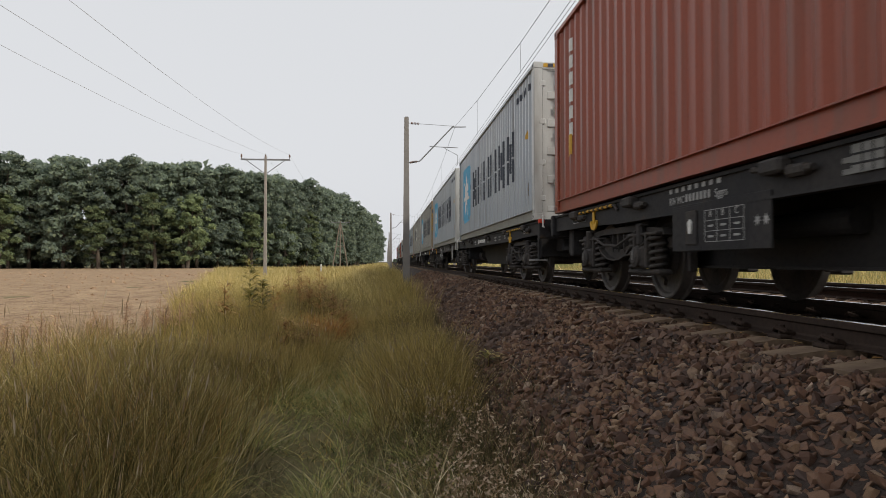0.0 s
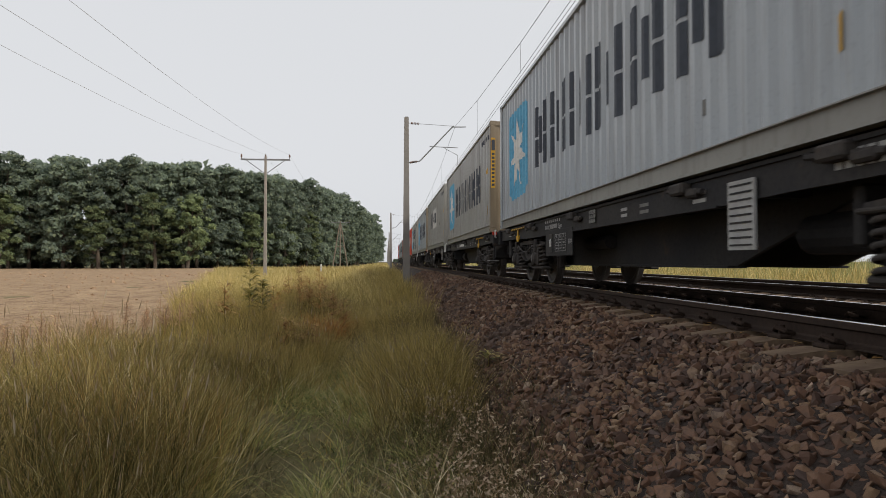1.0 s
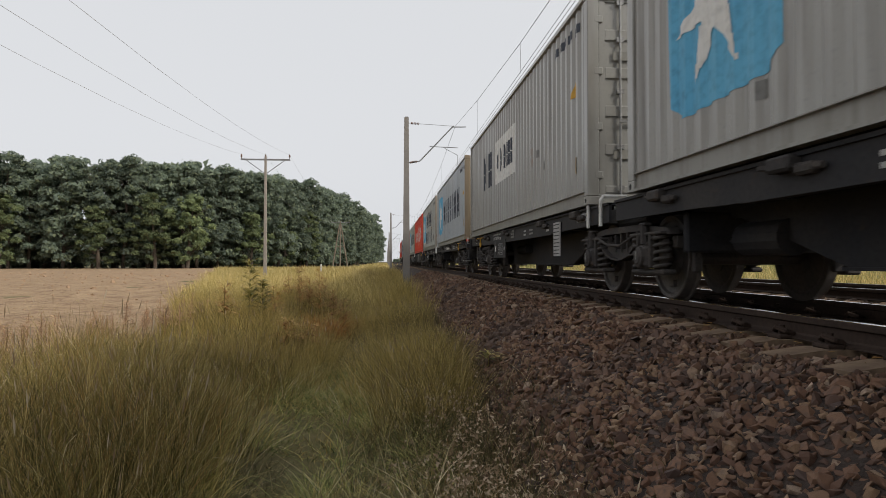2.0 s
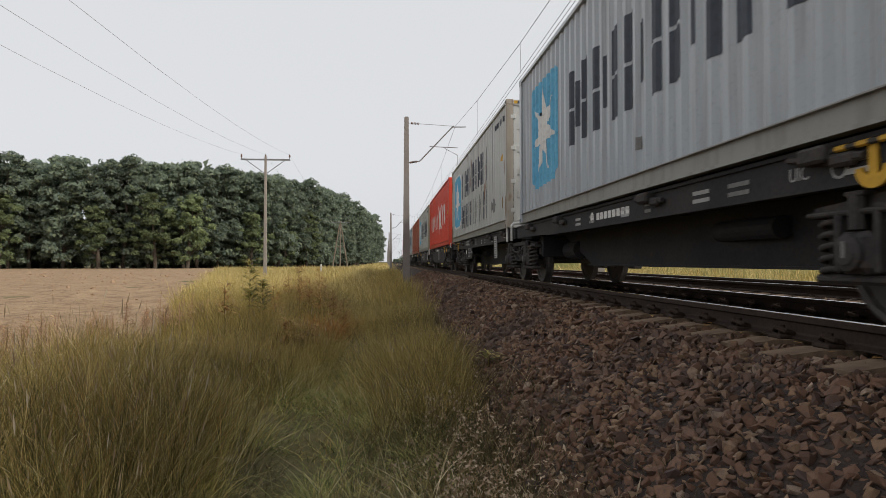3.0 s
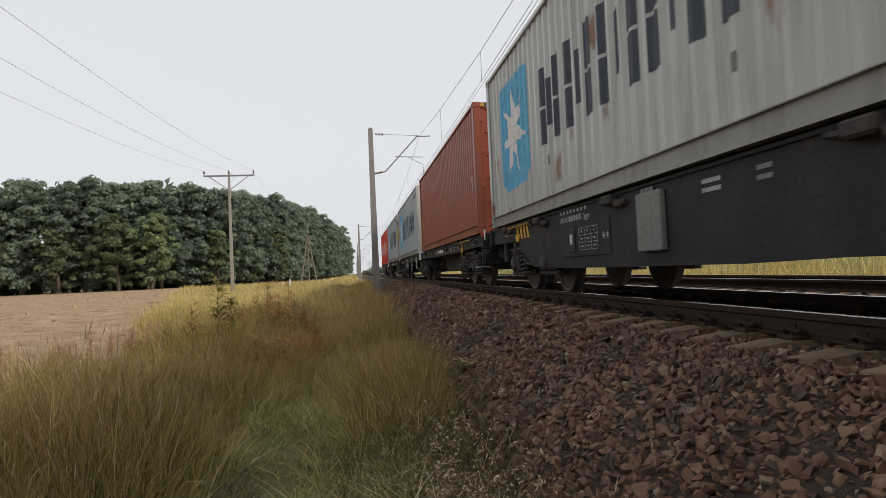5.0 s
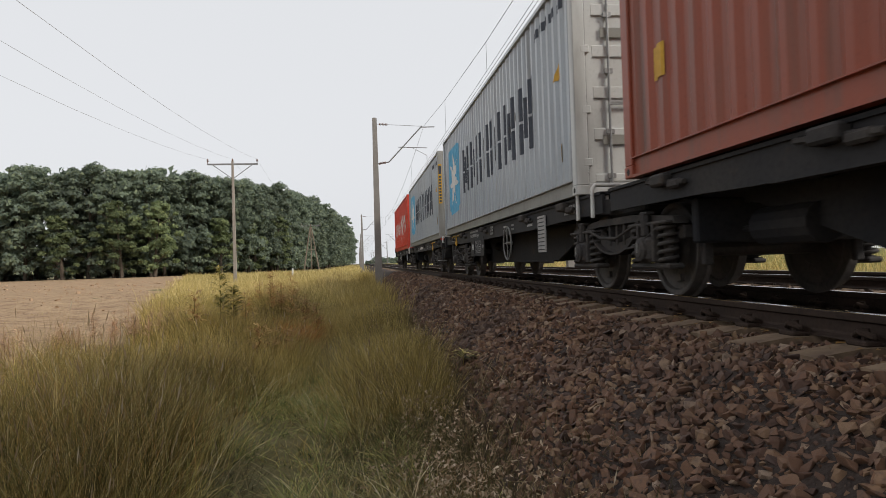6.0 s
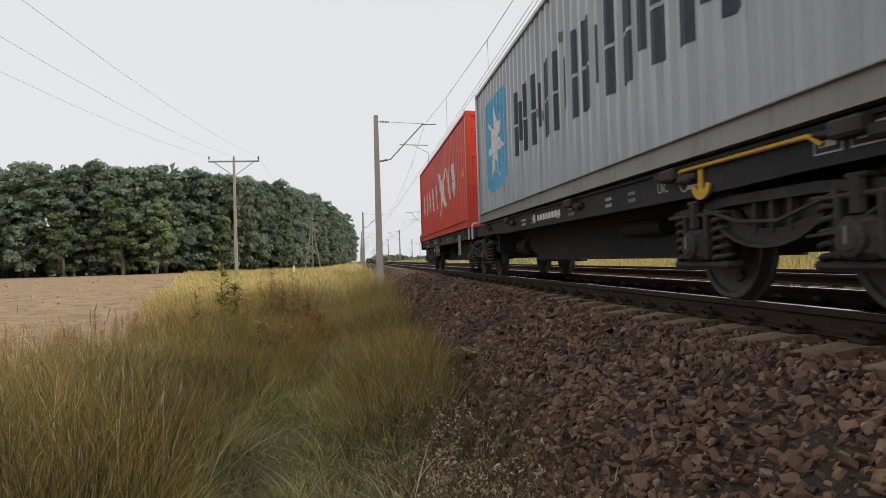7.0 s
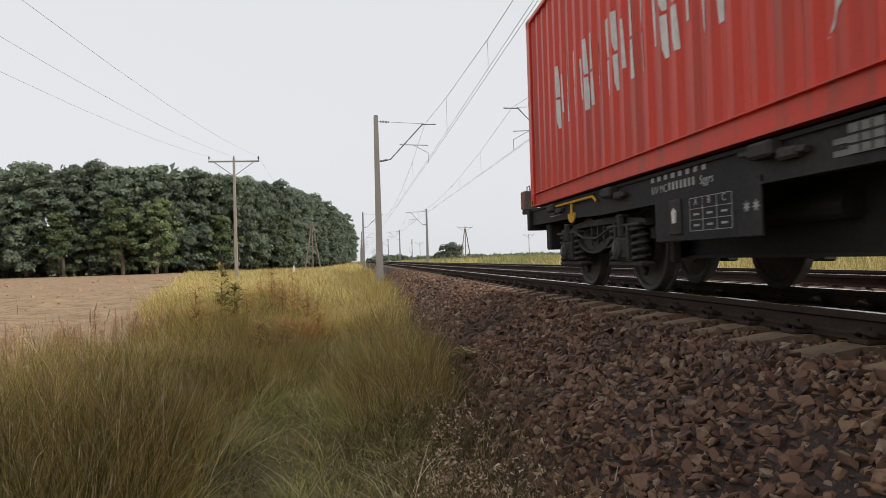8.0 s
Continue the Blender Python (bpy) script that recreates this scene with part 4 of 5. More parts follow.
NEAR = (1.4, 2.3, 2.3, 3.1)          # the stretch whose stones are things to pick up
for xlo, xhi, ylo, yhi, size, seed in ((0.7, 3.02, 0.7, 5.2, 0.031, 101), (0.7, 3.02, 5.2, 9.0, 0.033, 107), (0.7, 3.02, 9.0, 17.0, 0.038, 102), (0.7, 3.02, -7.0, 0.7, 0.042, 106),
                                       (0.7, 3.02, 17.0, 42.0, 0.05, 103), (3.25, 4.55, -3.0, 16.0, 0.042, 104), (4.75, 10.4, -3.0, 26.0, 0.055, 105)):
    g = np.random.default_rng(seed)
    near_by = ylo >= 0.7 and ylo < 9
    for layer in ((0.025, 0.0) if near_by else (0.0,)):
        x, y, z, s = laid(g, xlo, xhi, ylo, yhi, size, layer)
        out = np.ones(len(x), bool) if layer else ~((x > NEAR[0]) & (x < NEAR[1]) & (y > NEAR[2]) & (y < NEAR[3]))
        ob = arrays("ballast_stones", *chips(g, x[out], y[out], z[out], s[out], FINE if near_by and not layer else SHAPES, 0.45), M_STONE_DARK if xlo > 3 else M_STONE, bed)
        tagged(ob, "loose brown crushed stones", kind="stuff")
# clods on the bare field
g = np.random.default_rng(130)
n = 5500
y = 5.6 + 70.0 * g.random(n) ** 1.5
x = field_edge(y) - 0.1 - (4 + 0.67 * y) * g.random(n) ** 1.2
s = (0.017 + 0.0008 * y) * g.lognormal(0, 0.45, n)
soil = arrays("soil_clods", *chips(g, x, y, ground_height(x, y) + 0.02 + s * 0.2, s), M_CLOD)
tagged(soil, "loose pale clods of dry earth on the field", "soil", kind="stuff")
near = []
for v, f in FINE:
    me = bpy.data.meshes.new("stone")
    me.from_pydata(v.tolist(), [], f.tolist())
    me.materials.append(M_STONE)
    near.append(me)
g = np.random.default_rng(110)
for i, (x, y, z, s) in enumerate(zip(*laid(g, *NEAR, 0.031, 0.0))):
    q = pose(x, y, z, *g.uniform(-50, 50, 2), g.uniform(0, 360)) @ Matrix.Scale(s, 4)
    share("stone", near[i % len(near)], bed, q)

# leaves blown against the rail
g = np.random.default_rng(120)
n = 90
lx, ly = g.normal(2.95, 0.16, n), g.uniform(2.0, 12.0, n)
c = np.stack([lx, ly, np.full(n, -0.165)], 1)
e = g.normal(size=(n, 3, 3)) * np.array([0.022, 0.022, 0.006])
leaves = arrays("fallen_leaves", (c[:, None] + e).reshape(-1, 3), np.arange(n * 3).reshape(-1, 3), M_RUSSET)
tagged(leaves, "small dry fallen leaves beside the rail", "leaves", kind="stuff")

# ---- the train ----
WAGON, HALF_WAGON, FLOOR_Z = 27.28, 13.63, 1.17


def travelled(t):
    """Distance run by the braking train, in metres."""
    return 22.49 * t - 0.226 * t * t - 0.22 * max(0.0, t - 5.4) ** 2


PITCH, DEEP = 0.2777, 0.036
CONT_L, CONT_H, HALF = 12.192, 2.896, 1.219


def wave(y):
    """Depth of the side corrugation at y."""
    u = (y % PITCH) / PITCH
    return DEEP * float(np.interp(u, [0, 0.26, 0.5, 0.76, 1.0], [0, 0, 1, 1, 0]))


def breaks(a, b, step=None):
    ys = {a, b}
    k = math.floor(a / PITCH)
    while k * PITCH < b:
        for u in (0, 0.26, 0.5, 0.76):
            y = (k + u) * PITCH
            if a < y < b:
                ys.add(y)
        k += 1
    if step:
        ys.update(np.arange(a, b, step).tolist())
    return sorted(ys)


def corrugated_side(side):
    bm = B()
    rows = []
    for y in breaks(0.16, CONT_L - 0.16):
        x = side * (HALF - 0.032 - wave(y))
        rows.append((bm.verts.new((x, y, 0.2)), bm.verts.new((x, y, CONT_H - 0.06))))
    for a, b in zip(rows, rows[1:]):
        bm.faces.new((a[0], b[0], b[1], a[1]) if side > 0 else (a[1], b[1], b[0], a[0]))
    return bm


def marking(polys, lift=0.005, step=0.03):
    """Painted shapes on the side that faces the field: outlines of (y, z), laid over the corrugation."""
    bm = B()
    for poly in polys:
        lo, hi = min(p[0] for p in poly), max(p[0] for p in poly)
        ys = breaks(lo, hi, step)

        def cuts(y):
            out = []
            for (ya, za), (yb, zb) in zip(poly, poly[1:] + poly[:1]):
                if (ya <= y) != (yb <= y):
                    out.append(za + (zb - za) * (y - ya) / (yb - ya))
            return sorted(out)
        for a, b in zip(ys, ys[1:]):
            e = min(1e-4, (b - a) / 4)
            ca, cb = cuts(a + e), cuts(b - e)
            if len(ca) != len(cb):
                ca = cb = cuts((a + b) / 2)
            xa, xb = -(HALF - 0.032 - wave(a)) - lift, -(HALF - 0.032 - wave(b)) - lift
            for z0, z1, w0, w1 in zip(ca[::2], ca[1::2], cb[::2], cb[1::2]):
                bm.faces.new([bm.verts.new(p) for p in ((xa, a, z1), (xb, b, w1), (xb, b, w0), (xa, a, z0))])
    bmesh.ops.remove_doubles(bm, verts=bm.verts, dist=0.004)
    return bm


def upright_bars(y0, y1, z0, z1, n, bar, lean=0.0):
    """A row of n marks, each of two broken upright bars."""
    out = []
    w = (y1 - y0) / n
    for i in range(n):
        a = y0 + w * i + w * 0.08
        b = a + w * 0.8
        h = z1 - z0
        for c in (a, b - bar):
            out.append([(c, z0), (c + bar, z0), (c + bar + lean, z0 + h * 0.46), (c + lean, z0 + h * 0.46)])
            out.append([(c + lean, z0 + h * 0.5), (c + bar + lean, z0 + h * 0.5), (c + bar + lean * 2, z1), (c + lean * 2, z1)])
        m = (a + b) / 2
        out.append([(m - bar * 0.3, z0 + h * 0.2), (m + bar * 0.3, z0 + h * 0.2), (m + bar * 0.3 + lean, z0 + h * 0.8), (m - bar * 0.3 + lean, z0 + h * 0.8)])
    return out


def star(cy, cz, ro, ri):
    return [(cy + (ro if k % 2 == 0 else ri) * math.sin(math.pi * k / 7), cz + (ro if k % 2 == 0 else ri) * math.cos(math.pi * k / 7)) for k in range(14)]


def container(style, body, end_mat, doors, label, seed):
    """A 40 foot high-cube container: y = 0 is the end that leads, markings on the field side."""
    top = thing("shipping_container", label, "container", "containers of the train")
    r = random.Random(seed)
    for side in (-1, 1):
        part("side_wall", corrugated_side(side), body, top)
        bm = B()
        fold = [(0.1, 0.0), (0.0, 0.0), (0.0, 0.028), (0.035, 0.03), (0.035, 0.182), (-0.003, 0.184), (-0.003, 0.194), (0.028, 0.206), (0.082, 0.206), (0.082, 0.27), (0.1, 0.27)]
        a, b = ([bm.verts.new((side * (HALF - d), y, z)) for d, z in fold] for y in (0.16, CONT_L - 0.16))
        bm.faces.new(a), bm.faces.new(b[::-1])
        for k in range(len(fold)):
            bm.faces.new((a[k], b[k], b[(k + 1) % len(fold)], a[(k + 1) % len(fold)]))
        bmesh.ops.recalc_face_normals(bm, faces=bm.faces)
        part("bottom_rail", bm, M_LIP if style in ("grey", "sealand", "boxed") else body, top)
        bm = B()
        box(bm, side * HALF - side * 0.06, side * HALF, 0.16, CONT_L - 0.16, CONT_H - 0.075, CONT_H - 0.012, 0.006)
        part("top_rail", bm, body, top)
    bm = B()
    n = 60
    prev = None
    for i in range(n * 2 + 1):
        y = 0.1 + (CONT_L - 0.2) * i / (2 * n)
        z = CONT_H - 0.02 - 0.02 * (i % 2)
        row = (bm.verts.new((-HALF + 0.05, y, z)), bm.verts.new((HALF - 0.05, y, z)))
        if prev:
            bm.faces.new((prev[0], prev[1], row[1], row[0]))
        prev = row
    part("roof", bm, body, top)
    bm = B()
    box(bm, -HALF + 0.05, HALF - 0.05, 0.1, CONT_L - 0.1, 0.08, 0.14)
    part("floor", bm, M_FRAME, top)
    for sx in (-1, 1):
        for sy, y in ((1, 0.0), (-1, CONT_L)):
            bm = B()
            box(bm, sx * (HALF - 0.16), sx * (HALF - 0.002), y + sy * 0.002, y + sy * 0.165, 0.118, CONT_H - 0.118, 0.01)
            part("corner_post", bm, M_RUSTY if style == "sealand" else end_mat if y == 0.0 else body, top)
            for z in (0.0, CONT_H - 0.118):
                bm = B()
                box(bm, sx * (HALF - 0.162), sx * (HALF + 0.002), y, y + sy * 0.178, z, z + 0.118, 0.008)
                c = part("corner_casting", bm, M_RUSTY if style == "sealand" else end_mat if y == 0.0 else body, top)
                bm = B()
                lathe(bm, [(0, 0.035), (0.004, 0.03)], 10, "X", (sx * (HALF + 0.003) - (0.004 if sx > 0 else 0), y + sy * 0.09, z + 0.059))
                part("casting_hole", bm, M_FRAME, c)
    for y, is_door in ((0.0, doors), (CONT_L, False)):
        s = 1 if y == 0 else -1
        bm = B()
        for name, z0, z1 in (("end_sill", 0.0, 0.14), ("end_header", CONT_H - 0.13, CONT_H - 0.01)):
            bm = B()
            box(bm, -HALF + 0.16, HALF - 0.16, y + s * 0.01, y + s * 0.12, z0, z1, 0.005)
            part(name, bm, end_mat if s > 0 else body, top)
        if not is_door:
            bm = B()
            prev = None
            for i in range(37):
                x = -HALF + 0.16 + (2 * HALF - 0.32) * i / 36
                d = (0.03, 0.03, 0.075, 0.075)[i % 4]
                row = (bm.verts.new((x, y + s * d, 0.13)), bm.verts.new((x, y + s * d, CONT_H - 0.12)))
                if prev:
                    bm.faces.new((prev[0], row[0], row[1], prev[1]))
                prev = row
            part("end_wall", bm, end_mat if s > 0 else body, top)
            continue
        for d in (-1, 1):
            bm = B()
            x0, x1 = (-HALF + 0.165, -0.008) if d < 0 else (0.008, HALF - 0.165)
            box(bm, x0, x1, 0.05, 0.09, 0.145, CONT_H - 0.135)
            leaf = part("door", bm, end_mat, top)
            for q in (x0, x1 - 0.09):
                bm = B()
                box(bm, q, q + 0.09, 0.03, 0.052, 0.145, CONT_H - 0.135)
                part("door_stile", bm, end_mat, leaf)
            for i in range(6):
                z = 0.16 + i * 0.515
                bm = B()
                box(bm, x0 + 0.085, x1 - 0.085, 0.028, 0.052, z, z + 0.1 if i in (0, 5) else z + 0.15, 0.01)
                part("door_rib", bm, end_mat, leaf)
            for f in (0.28, 0.74):
                bm = B()
                x = x0 + (x1 - x0) * f
                tube(bm, (x, 0.012, 0.05), (x, 0.012, CONT_H - 0.05), 0.017, n=8)
                for z in (0.2, 0.75, 1.5, 2.2, 2.7):
                    box(bm, x - 0.05, x + 0.05, 0.002, 0.03, z, z + 0.06)
                part("lock_rod", bm, M_GALV if style != "red" else end_mat, leaf)
                bm = B()
                box(bm, x - 0.02, x + 0.36 if f < 0.5 else x + 0.02, -0.012, 0.004, 1.05 + f * 0.2, 1.09 + f * 0.2)
                part("door_handle", bm, M_GALV, leaf)
            for z in (0.35, 1.0, 1.75, 2.45):
                bm = B()
                x = x0 - 0.01 if d < 0 else x1 + 0.01
                box(bm, x - 0.06, x + 0.06, 0.0, 0.035, z, z + 0.1, 0.01)
                part("hinge", bm, end_mat, leaf)
            bm = B()
            box(bm, x0 - 0.012 if d < 0 else x1 - 0.003, x0 + 0.003 if d < 0 else x1 + 0.012, 0.022, 0.055, 0.15, CONT_H - 0.14)
            part("door_gasket", bm, M_FRAME, leaf)
            for z in (() if style == "red" else (1.95, 0.62)):
                bm = B()
                box(bm, x0 + 0.2, x1 - 0.25, 0.022, 0.0272, z, z + 0.12)
                part("label_plate", bm, M_LIP, leaf)
    if doors and style != "red":
        bm = B()
        box(bm, -HALF + 0.18, HALF - 0.18, 0.004, 0.01, CONT_H - 0.1, CONT_H - 0.03)
        strip = part("header_strip", bm, M_YELLOW, top, "yellow and black striped strip")
        for i in range(9):
            x = -HALF + 0.26 + i * 0.22
            bm = B()
            box(bm, x, x + 0.1, 0.001, 0.005, CONT_H - 0.098, CONT_H - 0.032)
            part("stripe", bm, M_MARK, strip)
    markings(style, top, r)
    return top


def bars(polys, material, top, lift=0.005, name="painted_bar"):
    for p in polys:
        part(name, marking([p], lift), material, top)


def markings(style, top, r):
    """Painted shapes on the side; every name is drawn as plain bars."""
    L = CONT_L
    if style in ("grey", "sealand", "boxed"):
        if style == "boxed":
            part("white_panel", marking([[(5.2, 1.15), (7.7, 1.15), (7.7, 2.2), (5.2, 2.2)]]), M_WHITE, top)
            bars(upright_bars(5.4, 7.5, 1.4, 1.95, 4, 0.12), M_MARK, top, 0.010)
            bars(upright_bars(8.1, 9.6, 1.2, 2.1, 2, 0.2), M_MARK, top)
        else:
            sq = [(9.4, 0.75), (9.6, 0.6), (10.9, 0.55), (11.15, 0.7), (11.2, 2.3), (11.1, 2.42), (9.5, 2.42), (9.4, 2.35)]
            if style == "sealand":
                rim = [(10.3 + 1.0 * math.copysign(abs(math.cos(q)) ** 0.3, math.cos(q)), 1.5 + 1.02 * math.copysign(abs(math.sin(q)) ** 0.3, math.sin(q))) for q in np.linspace(0.05, 6.233, 40)]
                part("panel_border", marking([rim]), M_WHITE, top)
                part("blue_panel", marking([[(10.3 + (p - 10.3) * 0.93, 1.5 + (z - 1.5) * 0.93) for p, z in rim]], 0.008), M_BLUE, top)
            else:
                part("blue_panel", marking([sq]), M_BLUE, top)
            part("white_star", marking([star(10.3, 1.5, 0.78, 0.3)], 0.012), M_WHITE, top)
            if style == "grey":
                bars(upright_bars(1.9, 8.9, 0.95, 2.04, 6, 0.24), M_MARK, top)
            else:
                bars(upright_bars(3.0, 9.0, 1.45, 2.35, 6, 0.2), M_MARK, top)
                bars(upright_bars(3.0, 9.0, 0.42, 1.2, 7, 0.17), M_MARK, top)
                part("arrow_mark", marking([[(2.0, 0.45), (2.0, 0.87), (1.62, 0.66)], [(2.4, 0.45), (2.4, 0.87), (2.02, 0.66)]]), M_GREYSTEEL, top)
        part("yellow_label", marking([[(0.62, 0.5), (0.7, 0.5), (0.7, 0.74), (0.62, 0.74)]], 0.010), M_YELLOW, top)
        part("warning_triangle", marking([[(0.7, 1.62), (0.9, 1.62), (0.72, 1.86)]], 0.010), M_YELLOW, top)
        bars([[(0.5 + 0.16 * i, 2.5), (0.6 + 0.16 * i, 2.5), (0.6 + 0.16 * i, 2.63), (0.5 + 0.16 * i, 2.63)] for i in range(9)], M_MARK, top, name="number_bar")
        for i in range(4):
            z, y = r.uniform(0.4, 2.2), r.uniform(1.5, L - 1)
            part("patch_mark", marking([[(y, z), (y + 0.1, z), (y + 0.1, z + 0.14), (y, z + 0.14)]]), M_GREYSTEEL, top)
    if style == "red":
        bars(upright_bars(6.3, 10.9, 0.95, 1.8, 7, 0.085, 0.02), M_WHITE, top)
        bars(upright_bars(1.9, 3.9, 1.0, 1.95, 3, 0.11, 0.03), M_WHITE, top)
        flag = [(3.9, 2.15), (4.6, 1.9), (4.95, 1.62), (5.5, 2.0), (5.95, 2.15), (5.6, 1.5), (5.3, 1.28), (5.75, 0.45), (5.45, 0.75), (5.0, 1.1), (4.4, 0.85), (4.0, 0.9), (4.65, 1.35), (4.5, 1.7)]
        part("pennant_mark", marking([flag]), M_WHITE, top)
        part("warning_triangle", marking([[(0.7, 1.35), (0.95, 1.35), (0.72, 1.65)]], 0.010), M_YELLOW, top)
        bars([[(0.62, 1.8 + 0.13 * i), (0.72, 1.8 + 0.13 * i), (0.72, 1.88 + 0.13 * i), (0.62, 1.88 + 0.13 * i)] for i in range(7)], M_WHITE, top, name="number_bar")
    if style == "brown" and r.random() > 0.8:
        bars([[(L - 0.85, 1.1 + 0.25 * i), (L - 0.62, 1.1 + 0.25 * i), (L - 0.62, 1.29 + 0.25 * i), (L - 0.85, 1.29 + 0.25 * i)] for i in range(6)], M_WHITE, top, name="number_bar")
    if style == "brown":
        part("yellow_label", marking([[(L - 0.84, 0.82), (L - 0.6, 0.82), (L - 0.6, 1.12), (L - 0.84, 1.12)]], 0.010), M_YELLOW, top)
        part("green_sticker", marking([[(0.42, 0.32), (0.49, 0.32), (0.49, 0.44), (0.42, 0.44)]], 0.010), M_GREEN, top)
        for i, c in enumerate((M_WHITE, M_WHITE, M_BLUE)):
            z = 1.22 - i * 0.13
            part("sticker", marking([[(0.55, z), (0.68, z), (0.68, z + 0.1), (0.55, z + 0.1)]], 0.010), c, top)


def caution_strip(top):
    """Yellow and black warning strip on the leading corner post."""
    bm = B()
    box(bm, -HALF + 0.02, -HALF + 0.13, -0.006, -0.001, 1.15, 2.45)
    s = part("caution_strip", bm, M_YELLOW, top, "yellow warning strip")
    for i in range(9):
        bm = B()
        box(bm, -HALF + 0.04, -HALF + 0.11, -0.009, -0.005, 1.2 + i * 0.1, 1.26 + i * 0.1)
        part("print_bar", bm, M_MARK, s)
    bm = B()
    box(bm, -HALF + 0.03, -HALF + 0.12, -0.009, -0.005, 2.12, 2.4)
    part("print_block", bm, M_MARK, s)


# ---- wagons ----
def make_bogie():
    """Parts of a two-axle bogie round its pivot, z = 0 at the rail; returned as mesh data to share."""
    out = []

    def keep(name, bm, mat, m=None, smooth=False):
        me = bpy.data.meshes.new(name)
        bm.to_mesh(me), bm.free(), me.materials.append(mat)
        if smooth:
            me.shade_smooth()
        out.append((name, me, m or Matrix.Identity(4)))
    for s in (-1, 1):
        bm = B()
        slab(bm, [(-1.4, 0.69), (-1.36, 0.76), (-0.5, 0.83), (0.5, 0.83), (1.36, 0.76), (1.4, 0.69), (0.5, 0.755), (-0.5, 0.755)], s * 0.93, s * 1.05)
        arc = [(0.66 * math.sin(q), 0.755 - 0.335 * math.cos(q)) for q in np.linspace(-1.45, 1.45, 11)]
        inner = [(0.5 * math.sin(q), 0.755 - 0.2 * math.cos(q)) for q in np.linspace(1.45, -1.45, 9)]
        slab(bm, arc + inner, s * 0.96, s * 1.02)
        for (ya, za), (yb, zb) in zip(arc, arc[1:]):
            slab(bm, [(ya, za), (yb, zb), (yb, zb + 0.025), (ya, za + 0.025)], s * 0.9, s * 1.09)
        for q in (-0.2, 0.0, 0.2):
            box(bm, s * 0.97, s * 1.03, q - 0.02, q + 0.02, 0.53, 0.77)
        slab(bm, [(-0.5, 0.75), (0.5, 0.75), (0.32, 0.6), (-0.32, 0.6)], s * 0.93, s * 0.95)
        box(bm, s * 0.88, s * 1.12, -1.36, -0.5, 0.69, 0.725, 0.012), box(bm, s * 0.88, s * 1.12, 0.5, 1.36, 0.69, 0.725, 0.012)
        for e in (-0.9, 0.9):
            box(bm, s * 1.0, s * 1.12, e - 0.19, e - 0.14, 0.34, 0.72, 0.01), box(bm, s * 1.0, s * 1.12, e + 0.14, e + 0.19, 0.34, 0.72, 0.01)
            tube(bm, (s * 1.1, e, 0.6), (s * 1.1, e, 0.82), 0.05, n=8)
            box(bm, s * 1.04, s * 1.13, e - 0.08, e + 0.08, 0.8, 0.83, 0.008)
        pipe(bm, [(s * 1.10, -0.75, 0.74), (s * 1.12, -0.2, 0.60), (s * 1.12, 0.25, 0.62), (s * 1.1, 0.75, 0.74)], 0.016, 6)
        pipe(bm, [(s * 1.09, -1.2, 0.7), (s * 1.14, -0.8, 0.5), (s * 1.13, -0.5, 0.48)], 0.012, 6)
        keep("side_frame", bm, M_BOGIE)
        for e in (-0.9, 0.9):
            bm = B()
            box(bm, s * 0.90, s * 1.15, e - 0.14, e + 0.14, 0.335, 0.59, 0.04)
            lathe(bm, [(0.0, 0.115), (0.03, 0.11), (0.04, 0.08), (0.05, 0.07)] if s > 0 else [(0.0, 0.07), (0.01, 0.08), (0.02, 0.11), (0.05, 0.115)], 14, "X", (s * 1.145 if s > 0 else -1.195, e, 0.46))
            box(bm, s * 0.92, s * 1.09, e - 0.42, e + 0.42, 0.27, 0.33, 0.02)
            keep("axle_box", bm, M_BOGIE)
            bm = B()
            box(bm, s * 1.195, s * 1.2, e - 0.014, e + 0.014, 0.43, 0.53)
            keep("axle_box_label", bm, M_GREYSTEEL)
            for q in (-0.29, 0.29):
                bm = B()
                turns, seg = 5.0, 40
                pts = [(s * 1.02 + 0.086 * math.cos(2 * math.pi * turns * k / seg), e + q + 0.086 * math.sin(2 * math.pi * turns * k / seg), 0.32 + 0.37 * k / seg) for k in range(seg + 1)]
                rings = []
                for k, p in enumerate(pts):
                    a = 2 * math.pi * turns * k / seg
                    rad = Vector((math.cos(a), math.sin(a), 0))
                    rings.append([bm.verts.new(Vector(p) + rad * 0.021 * math.cos(b) + Vector((0, 0, 0.021 * math.sin(b)))) for b in (0, 1.26, 2.51, 3.77, 5.03)])
                for a, b in zip(rings, rings[1:]):
                    for k in range(5):
                        bm.faces.new((a[k], a[(k + 1) % 5], b[(k + 1) % 5], b[k]))
                tube(bm, (s * 1.0, e + q, 0.31), (s * 1.0, e + q, 0.7), 0.06, n=8)
                keep("coil_spring", bm, M_BOGIE, smooth=True)
    bm = B()
    box(bm, -0.95, 0.95, -0.22, 0.22, 0.5, 0.84, 0.03)
    tube(bm, (0, 0, 0.8), (0, 0, 0.98), 0.22, n=14)
    keep("bolster", bm, M_BOGIE)
    for e in (-1.32, 1.32):
        bm = B()
        box(bm, -0.95, 0.95, e - 0.05, e + 0.05, 0.55, 0.68, 0.01)
        keep("headstock", bm, M_BOGIE)
        for s in (-1, 1):
            bm = B()
            box(bm, s * 0.75 - 0.05, s * 0.75 + 0.05, e * 1.06 - 0.03, e * 1.06 + 0.03, 0.3, 0.6, 0.015)
            keep("brake_shoe", bm, M_BOGIE)
    return out


